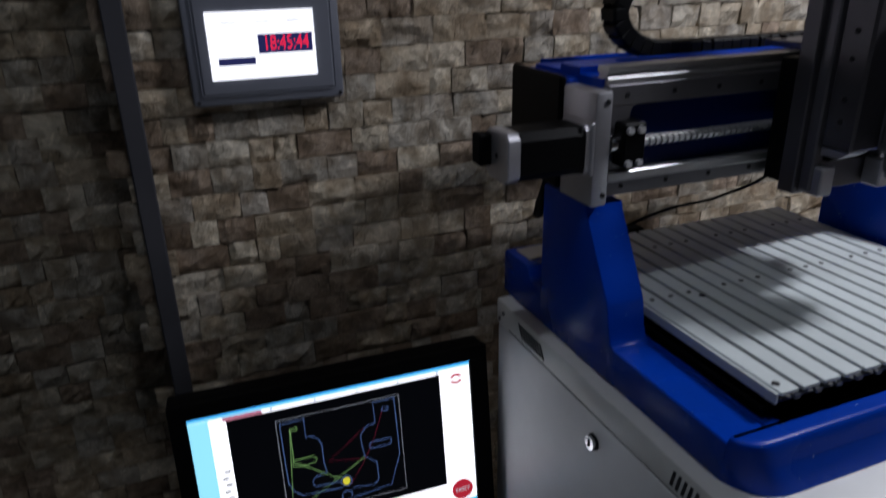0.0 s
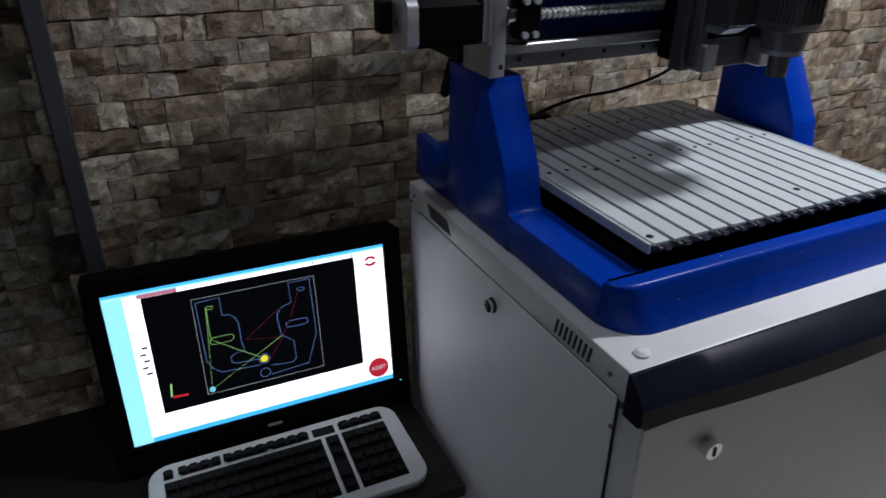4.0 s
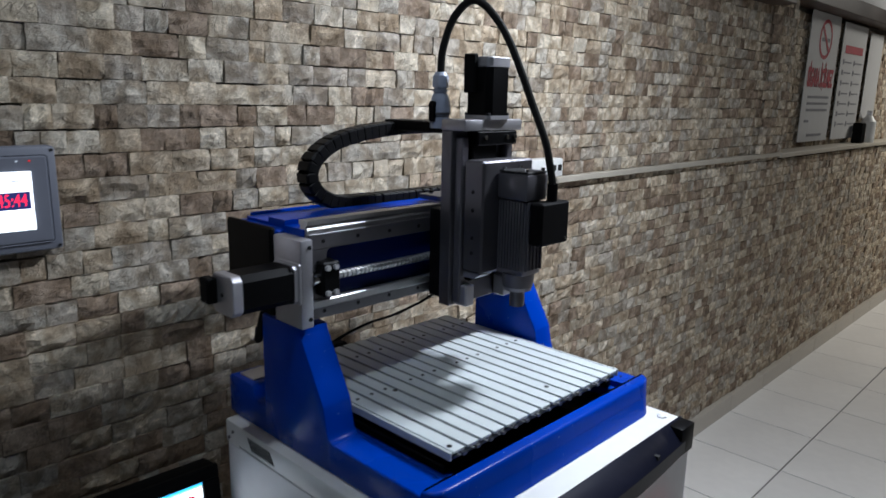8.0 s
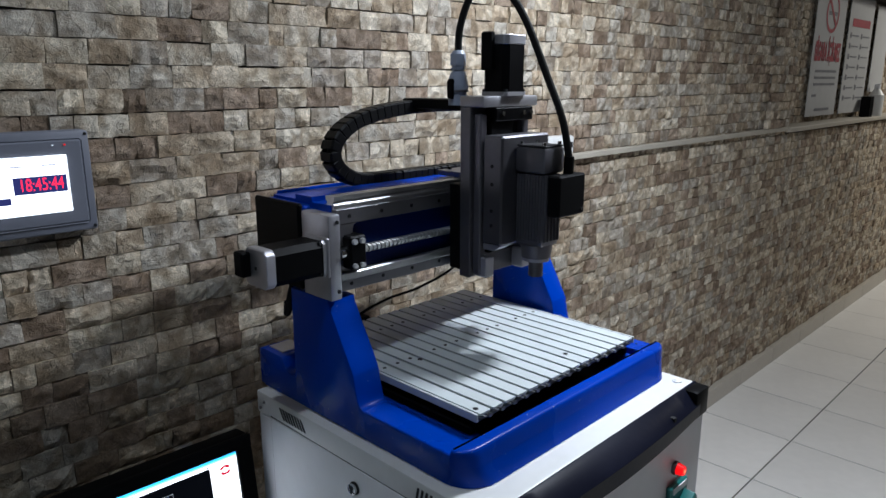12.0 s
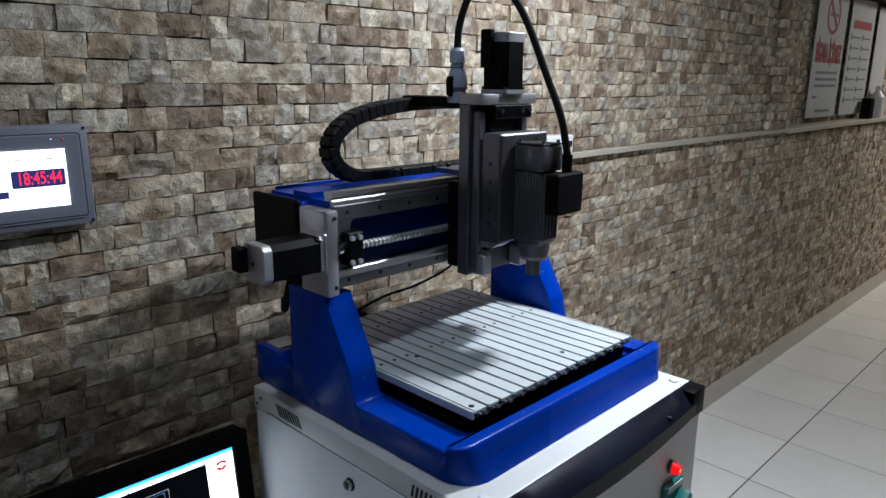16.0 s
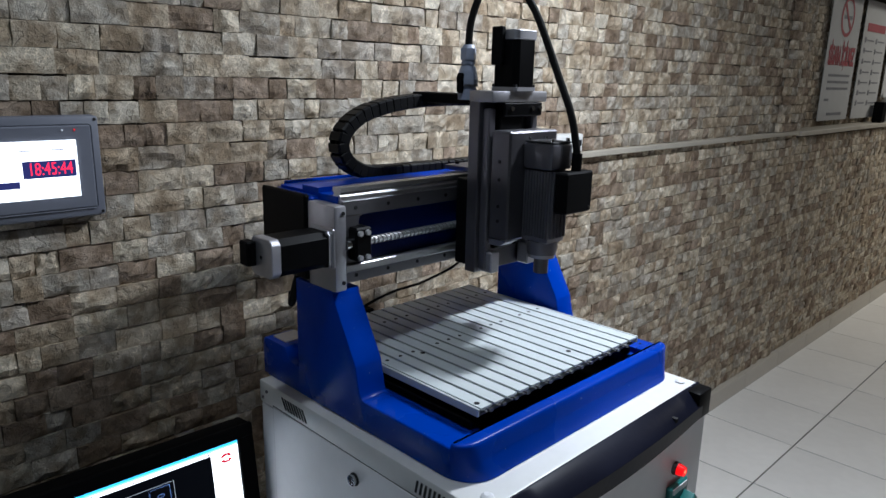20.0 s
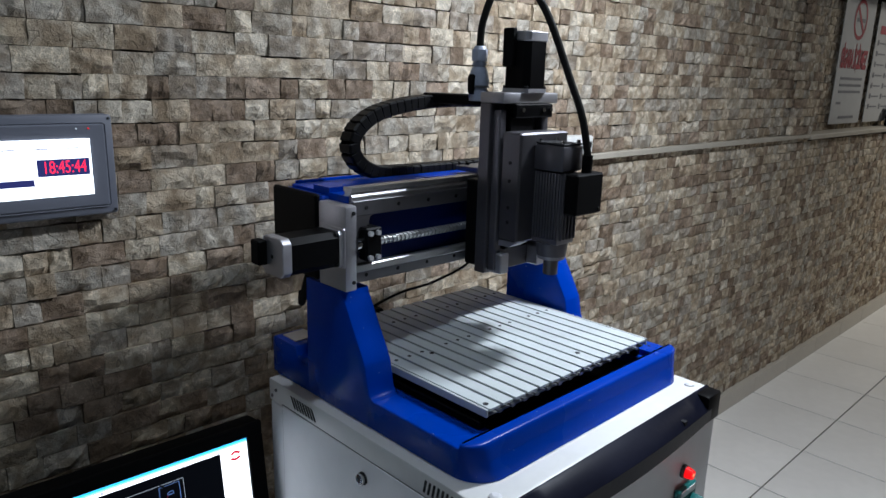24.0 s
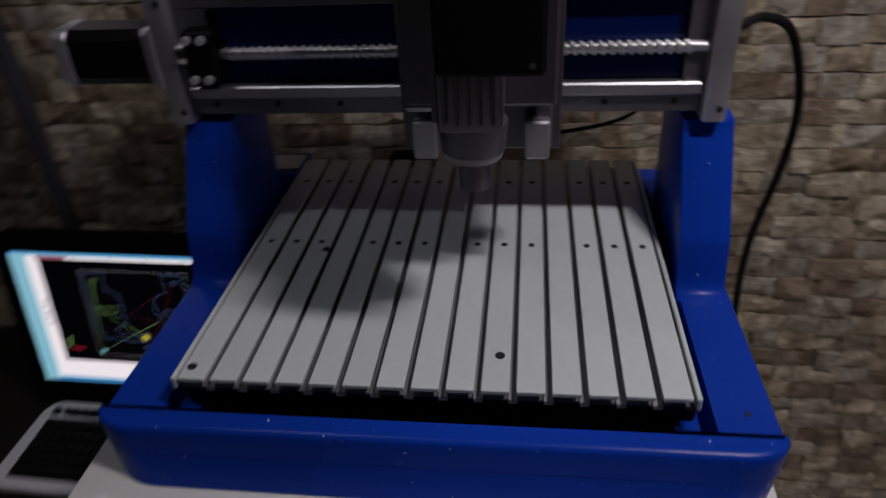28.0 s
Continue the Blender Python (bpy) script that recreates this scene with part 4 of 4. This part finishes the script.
SW, SH = 0.2165, 0.2585
mon_part("housing", box(-SW - 0.024, SW + 0.030, 0.004, 0.045, -0.0485, SH + 0.024, 0.006, 2), PLASTIC, mon)
for a in ((-SW - 0.024, SW + 0.030, SH, SH + 0.024), (-SW - 0.024, SW + 0.030, -0.0485, 0.0), (-SW - 0.024, -SW, 0.0, SH), (SW, SW + 0.030, 0.0, SH)):
    mon_part("bezel", box(a[0], a[1], -0.006, 0.0045, a[2], a[3], 0.0015), PLASTIC, mon)
scr = mon_part("screen", box(-SW, SW, 0.0, 0.0035, 0.0, SH), SCREEN, mon, "lit white program window")
mon_part("title_bar", box(-SW, SW, -0.0006, 0.0, SH - 0.0055, SH), SCREEN_BLUE, scr, "blue title bar")
mon_part("menu_bar", box(-SW, SW, -0.0006, 0.0, SH - 0.0085, SH - 0.0056), SCREEN_CYAN, scr)
mon_part("side_bar", box(-SW, -SW + 0.028, -0.0006, 0.0, 0.0, SH - 0.0090), SCREEN_CYAN, scr, "pale blue side bar")
mon_part("task_bar", box(-SW + 0.0285, SW, -0.0006, 0.0, 0.0, 0.008), SCREEN_BLUE, scr)
view = mon_part("view_area", box(-SW + 0.0524, SW - 0.0520, -0.0008, 0.0, 0.045, SH - 0.0150), SCREEN_BLACK, scr, "black toolpath view")
mon_part("tab", box(-SW + 0.0478, -SW + 0.104, -0.0010, 0.0, SH - 0.0145, SH - 0.0085), LINE_PINK, scr, "pink tab")
mon_part("reset_button", cyl(bmesh.new(), (SW - 0.025, 0.0, 0.0285), (SW - 0.025, -0.0012, 0.0285), 0.0185, 28), LINE_RED, scr, "round red button")
lettering("reset_word", "RESET", 0.0098, MT @ pose(SW - 0.025, -0.0016, 0.0285, 90, 0, 0), LINE_WHITE, scr, "pale word on the button")
for a in (20, 200):
    bm = bmesh.new()
    arc = [[bm.verts.new((SW - 0.024 + q * math.cos(radians(a + 20 * i)), -0.0010, SH - 0.0275 + q * 0.8 * math.sin(radians(a + 20 * i)))) for q in (0.0058, 0.0112)] for i in range(8)]
    for p, q in zip(arc, arc[1:]):
        bm.faces.new((p[0], q[0], q[1], p[1]))
    mon_part("arrow", bm, LINE_RED, scr, "red arrow mark")
for i in range(5):
    mon_part("tool_mark", box(-SW + 0.040 - 0.004 * (i % 2), -SW + 0.048 - 0.004 * (i % 2), -0.0010, 0.0, 0.118 + 0.011 * i, 0.121 + 0.011 * i), SCREEN_BLACK, scr)
for i in range(5):
    mon_part("tick", box(-0.10 + 0.065 * i, -0.098 + 0.065 * i, -0.0010, 0.0, SH - 0.0140, SH - 0.0095), NAVY_GLOW, scr)


def stroke(pts, mat, name="line", w=0.0011, close=False):
    bm = bmesh.new()
    pts = [Vector(p) for p in pts]
    n = len(pts)
    rows = []
    for i, p in enumerate(pts):
        a = pts[i - 1] if (i or close) else None
        b = pts[(i + 1) % n] if (i < n - 1 or close) else None
        d = ((p - a).normalized() if a else Vector((0, 0))) + ((b - p).normalized() if b else Vector((0, 0)))
        if d.length < 0.3:
            d = (p - a).normalized()
        s = Vector((-d.y, d.x)).normalized() * w / 2
        rows.append([bm.verts.new((q.x, -0.0012, q.y)) for q in (p + s, p - s)])
    for a, b in zip(rows, rows[1:] + (rows[:1] if close else [])):
        bm.faces.new((a[0], a[1], b[1], b[0]))
    bmesh.ops.recalc_face_normals(bm, faces=bm.faces)
    mon_part(name, bm, mat, view)


def slot_line(cx, cz, hw, r):
    a = [(cx + hw + r * math.cos(radians(t)), cz + r * math.sin(radians(t))) for t in range(-90, 91, 30)]
    return a + [(cx - hw + r * math.cos(radians(t)), cz + r * math.sin(radians(t))) for t in range(90, 271, 30)]


V0 = Vector((-0.0955, 0.0595))
VW, VH = 0.1905, 0.1665


def v(u, w):
    return (V0.x + VW * u, V0.y + VH * w)


def trace(pts, mat, name, w=0.0007, close=False):
    stroke([v(*p) for p in pts], mat, name, w, close)


trace([(0, 0), (1, 0), (1, 1), (0, 1)], LINE_WHITE, "stock_outline", close=True)
trace([(0.027, 0.96), (0.216, 0.97), (0.215, 0.787), (0.268, 0.78), (0.311, 0.74), (0.333, 0.67), (0.333, 0.485), (0.348, 0.374),
       (0.264, 0.366), (0.229, 0.334), (0.231, 0.284), (0.262, 0.261), (0.452, 0.251)], LINE_BLUE, "tool_path")
trace([(0.027, 0.96), (0.035, 0.357), (0.073, 0.268), (0.138, 0.204), (0.462, 0.182)], LINE_BLUE, "tool_path")
trace([(0.96, 0.978), (0.78, 0.976), (0.783, 0.764), (0.71, 0.75), (0.658, 0.687), (0.651, 0.613), (0.67, 0.445), (0.766, 0.355),
       (0.768, 0.165), (0.727, 0.125), (0.546, 0.151)], LINE_BLUE, "tool_path")
trace([(0.96, 0.978), (0.966, 0.383), (0.87, 0.077), (0.54, 0.05)], LINE_BLUE, "tool_path")
stroke(slot_line(*v(0.813, 0.545), 0.0125, 0.0055), LINE_BLUE, "slot_path", 0.0007, True)
stroke(slot_line(*v(0.876, 0.887), 0.0028, 0.0026), LINE_BLUE, "slot_path", 0.0007, True)
stroke(slot_line(*v(0.49, 0.088), 0.0002, 0.0080), LINE_BLUE, "slot_path", 0.0007, True)
stroke(slot_line(*v(0.497, 0.24), 0.0002, 0.0085), LINE_BLUE, "slot_path", 0.0007, True)
stroke(slot_line(*v(0.183, 0.544), 0.0125, 0.0058), LINE_GREEN, "slot_path", 0.0007, True)
stroke(slot_line(*v(0.125, 0.886), 0.0030, 0.0026), LINE_GREEN, "slot_path", 0.0007, True)
trace([(0.10, 0.891), (0.098, 0.563), (0.494, 0.243)], LINE_GREEN, "travel_line", 0.0007)
trace([(0.10, 0.891), (0.041, 0.045), (0.664, 0.439)], LINE_GREEN, "travel_line", 0.0007)
trace([(0.856, 0.887), (0.761, 0.607), (0.662, 0.401), (0.535, 0.201)], RAPID_RED, "rapid_line", 0.0006)
trace([(0.681, 0.738), (0.369, 0.486), (0.678, 0.424)], RAPID_RED, "rapid_line", 0.0007)


def marker(name, u, w, size, mat, label):
    x, z = v(u, w)
    mon_part(name, cyl(bmesh.new(), (x, -0.0008, z), (x, -0.0018, z), size, 16), mat, view, label)


marker("tool_dot", 0.497, 0.239, 0.0058, LINE_YELLOW, "yellow tool marker")
marker("origin_dot", 0.041, 0.045, 0.0046, LINE_CYAN, "cyan origin marker")
stroke([(-0.1488, 0.0715), (-0.1465, 0.094)], LINE_GREEN, "axis_arrow", 0.003)
stroke([(-0.147, 0.0705), (-0.124, 0.0690)], LINE_RED, "axis_arrow", 0.004)
mon_part("maker_plate", box(-0.012, 0.012, -0.0065, -0.0058, -0.026, -0.021), SILVER, mon, "small silver emblem")
mon_part("power_led", cyl(bmesh.new(), (SW + 0.012, -0.0058, -0.004), (SW + 0.012, -0.0072, -0.004), 0.0014, 8), LINE_CYAN, mon, "white power light")
part("stand_neck", box(-0.33, -0.20, -0.135, -0.10, DZ + 0.01, 0.66, 0.006), PLASTIC, mon)
part("stand_foot", prism([(-0.37, -0.20), (-0.16, -0.20), (-0.14, -0.10), (-0.17, -0.04), (-0.36, -0.04), (-0.39, -0.10)], "z", DZ, DZ + 0.014, 0.003), PLASTIC, mon)
kb = thing("keyboard", (-0.27, -0.28, DZ), "full-size keyboard, black keys in a silver frame, lying on the desk", "keyboard")
KT = Matrix.Translation((-0.257, -0.331, DZ + 0.0055)) @ pose(0, 0, 0, 4, 0, -1.0) @ Matrix.Scale(0.9, 4)


def kb_part(name, bm, mat, label=""):
    bmesh.ops.transform(bm, matrix=KT, verts=bm.verts)
    return part(name, bm, mat, kb, label)


outline = []
for cx, cy, a0, rr in ((0.192, 0.058, 0, 0.036), (-0.188, 0.058, 90, 0.036), (-0.196, -0.072, 180, 0.034), (0.200, -0.072, 270, 0.034)):
    outline += [(cx + rr * math.cos(radians(a0 + 15 * k)), cy + rr * math.sin(radians(a0 + 15 * k))) for k in range(7)]
kb_part("frame", prism(outline, "z", 0.0, 0.018, 0.004), SILVER, "silver plastic frame")
for a in ((-0.198, 0.075, -0.085, 0.05), (0.083, 0.107, -0.085, 0.05), (0.114, 0.198, -0.085, 0.05), (-0.198, -0.182, 0.058, 0.076), (-0.170, -0.102, 0.058, 0.076), (-0.092, -0.02, 0.058, 0.076), (-0.012, 0.056, 0.058, 0.076), (0.064, 0.105, 0.058, 0.076), (0.114, 0.198, 0.058, 0.076)):
    kb_part("key_well", box(*a, 0.0175, 0.0195), KEYCAP)
key_me = mesh_of("key", box(-0.0075, 0.0075, -0.0075, 0.0075, 0.0, 0.0065, 0.0015), KEYCAP)


def key(x, y, sx=1.0):
    o = shared("key", key_me, (0, 0, 0), kb)
    o.matrix_parent_inverse = Matrix.Translation(-HOMES[kb])
    o.matrix_basis = KT @ pose(x, y, 0.0195) @ Matrix.Diagonal((sx, 1, 1, 1))


for r in range(5):
    for c in range(14):
        if not (r == 0 and 3 <= c <= 7):
            key(-0.187 + 0.0193 * c, -0.0715 + 0.0265 * r, 1.1)
    for c in range(4):
        key(0.1245 + 0.0208 * c, -0.0715 + 0.0265 * r, 1.15)
key(-0.0925, -0.0715, 6.5)
for r in (0, 1, 3, 4):
    key(0.095, -0.0715 + 0.0265 * r, 1.1)
for c in range(13):
    key(-0.190 + 0.0192 * c + (0.004 if c else 0), 0.067, 0.9)
for c in range(4):
    key(0.1245 + 0.0208 * c, 0.067, 1.0)

# ---- posters on the recessed wall, things on the sill ----
p1 = thing("no_smoking_poster", (3.75, 0.06, 1.31), "white no-smoking poster with a red ring and red heading", "poster")
part("sheet", box(3.51, 3.99, 0.060, 0.063, 1.300, 1.985), PAPER, p1)
bm = bmesh.new()
arc = [[bm.verts.new((3.76 + q * math.cos(math.pi * i / 20), 0.0585, 1.850 + q * math.sin(math.pi * i / 20))) for q in (0.085, 0.105)] for i in range(40)]
for i in range(40):
    p, q = arc[i], arc[(i + 1) % 40]
    bm.faces.new((p[0], q[0], q[1], p[1]))
part("red_ring", bm, INK_RED, p1)
part("cigarette_bar", box(3.70, 3.83, 0.0582, 0.059, 1.838, 1.858), INK_GREY, p1)
part("slash", prism([(3.682, 1.912), (3.698, 1.926), (3.838, 1.788), (3.822, 1.774)], "y", 0.0576, 0.0582), INK_RED, p1)
lettering("heading", "SİGARA İÇİLMEZ", 0.062, pose(3.75, 0.058, 1.640, 90, 0, 0) @ Matrix.Diagonal((0.86, 2.1, 1, 1)), INK_RED, p1, "red heading", 0.003)
for i in range(3):
    part("text_bar", box(3.58, 3.93, 0.058, 0.059, 1.535 - 0.035 * i, 1.548 - 0.035 * i), INK_GREY, p1)
part("text_bar", box(3.57, 3.64, 0.058, 0.059, 1.405, 1.418), INK_GREY, p1)
part("text_bar", box(3.64, 3.88, 0.058, 0.059, 1.328, 1.342), INK_GREY, p1)
p2 = thing("rules_poster", (4.30, 0.06, 1.30), "white notice with a red heading and small rows of signs", "poster")
part("sheet", box(4.07, 4.54, 0.060, 0.063, 1.300, 1.97), PAPER, p2)
part("heading_bar", box(4.13, 4.48, 0.058, 0.059, 1.80, 1.845), INK_RED, p2)
for i in range(7):
    for j in range(2):
        xx, zz = 4.11 + 0.21 * j, 1.735 - 0.06 * i
        part("sign_mark", box(xx, xx + 0.025, 0.058, 0.059, zz, zz + 0.030), INK_GREY, p2)
        part("text_bar", box(xx + 0.04, xx + 0.17, 0.058, 0.059, zz + 0.010, zz + 0.018), INK_GREY, p2)
solid("paper_notice", box(4.62, 4.92, 0.060, 0.063, 1.42, 1.95), PAPER, "plain pale paper notice on the recessed wall", "notice")
solid("sill_box", box(4.44, 4.52, -0.01, 0.045, 1.268, 1.395, 0.004), BLACK, "small black box on the window sill", "box")
bt = thing("sill_bottle", (4.68, 0.02, 1.268), "white plastic bottle standing on the window sill", "bottle")
part("body", cyl(bmesh.new(), (4.68, 0.02, 1.268), (4.68, 0.02, 1.40), 0.045, 20), WHITE_PLASTIC, bt)
part("shoulder", cyl(bmesh.new(), (4.68, 0.02, 1.40), (4.68, 0.02, 1.44), 0.045, 20, 0.016), WHITE_PLASTIC, bt)
part("cap", cyl(bmesh.new(), (4.68, 0.02, 1.44), (4.68, 0.02, 1.47), 0.018, 16), SILVER, bt)
solid("lintel", box(3.10, 8.0, -0.03, 0.0995, 1.99, 2.07, 0.003), WOOD, "dark brown wooden lintel over the recess", "lintel", "structure")
solid("wall_band", box(3.10, 8.0, -0.02, 0.0990, 2.0705, TOP, 0.002), WHITEWALL, "white painted wall band above the lintel", "wall", "structure")
solid("beam_end", box(2.30, 2.80, -0.10, 0.016, 1.925, 2.12, 0.004), WOOD, "dark brown wooden beam fixed to the stone wall", "beam", "structure")

# ---- pieces of the floor, skirting and wall ----
tile_me = mesh_of("tile", box(-0.2034, 0.2034, -0.2034, 0.2034, -0.004, 0.004, 0.0012), TILE)
for i in range(-14, 17):
    for j in range(7):
        o = shared("tile", tile_me, (2.581 + 0.412 * i, -0.203 - 0.412 * j, -0.0035), floor)
skirt_me = mesh_of("skirting_tile", box(-0.2045, 0.2045, -0.026, 0.016, 0.0, 0.084, 0.0015), SKIRT)
for i in range(-9, 17):
    x = 2.581 + 0.412 * i
    shared("skirting_tile", skirt_me, (x, 0, 0.001), wall if x < 3.05 else far_low) if x > -0.25 else None

rng = random.Random(7)


def stone_verts(w, h, d):
    """A split piece: flat back, sharp upright edges, chipped and broken face."""
    nx, nz = 5, 4
    vs, fs = [], []
    tilt_x, tilt_z = rng.uniform(-0.004, 0.004), rng.uniform(-0.002, 0.005)
    rough = rng.choice((0.25, 0.5, 1.0, 1.5))
    chip = rng.choice((0, 0, 0, nx - 1, nx * (nz - 1), nx * nz - 1, nx * (nz - 1) + 2, 2))
    for k in range(nz):
        for i in range(nx):
            u, t = i / (nx - 1), k / (nz - 1)
            edge = i in (0, nx - 1) or k in (0, nz - 1)
            y = -d + tilt_x * (u - 0.5) - tilt_z * (t - 0.5) + rough * (rng.uniform(0, 0.0025) if edge else rng.uniform(-0.0042, 0.001))
            if chip and k * nx + i == chip:
                y += rng.uniform(0.002, 0.006)
            inx, inz = (0.0035 if 0 < i < nx - 1 else 0.0008), (0.003 if 0 < k < nz - 1 else 0.0008)
            vs.append((w * u + rng.uniform(-inx, inx), y, h * t + rng.uniform(-inz, inz)))
    for k in range(nz - 1):
        for i in range(nx - 1):
            a = k * nx + i
            fs.append((a, a + 1, a + nx + 1, a + nx))
    rim = list(range(nx)) + [nx * k + nx - 1 for k in range(1, nz)] + [nx * (nz - 1) + i for i in range(nx - 2, -1, -1)] + [nx * k for k in range(nz - 2, 0, -1)]
    back = len(vs)
    for i in rim:
        vs.append((vs[i][0], 0.017, vs[i][2]))
    for k in range(len(rim)):
        j = (k + 1) % len(rim)
        fs.append((rim[j], rim[k], back + k, back + j))
    return vs, fs


def clad(owner, x0, x1, z0, z1, y, near):
    """Courses of stones of random length; those in the stretch near are pieces of their own, the rest one field."""
    vs, fs = [], []
    course = 0.0410
    n = int((z1 - z0) / course)
    for r in range(n):
        x = x0 - rng.uniform(0, 0.05)
        z = z0 + r * course
        while x < x1:
            w = min(rng.choice((0.037, 0.043, 0.050, 0.057, 0.063, 0.069, 0.076, 0.088)) * rng.uniform(0.95, 1.05), x1 - x)
            if w < 0.012:
                break
            a, b = stone_verts(w - rng.choice((0.0004, 0.0007, 0.0012)), course - rng.choice((0.0008, 0.0012, 0.0018, 0.0034)), rng.choice((0.0, 0.0006, 0.0012, 0.002, 0.0028, 0.0038 if x < 0.8 else 0.0085)) * rng.uniform(0.6, 1.1))
            if near and near[0] < x < near[1] and near[2] < z < near[3]:
                me = bpy.data.meshes.new("stone")
                me.from_pydata(a, [], b)
                me.materials.append(STONE)
                shared("stone", me, (x, y, z), owner)
            else:
                k = len(vs)
                vs += [(p[0] + x, p[1] + y, p[2] + z) for p in a]
                fs += [tuple(i + k for i in f) for f in b]
            x += w
    me = bpy.data.meshes.new("stone_field")
    me.from_pydata(vs, [], fs)
    me.materials.append(STONE)
    ob = new("stone_field", me)
    ob.parent = owner
    tagged(ob, kind="stuff")


clad(wall_w, -1.6, -0.479, 0.0, TOP, 0.17, (-0.98, -0.48, 0.62, 1.75))
clad(wall, -0.474, 3.05, 0.086, TOP, 0.0, (-0.47, 0.60, 0.98, 1.60))
clad(far_low, 3.05, 8.0, 0.086, 1.245, 0.0, None)
clad(far_up, 3.05, 8.0, 1.27, 2.0, 0.086, None)
pilaster = solid("pilaster", box(2.82, 3.05, 0.003, 0.0158, 1.273, TOP), GROUT, "shallow stone-clad pilaster on the wall", "pilaster", "structure")
clad(pilaster, 2.82, 3.05, 1.274, 2.2, -0.024, None)
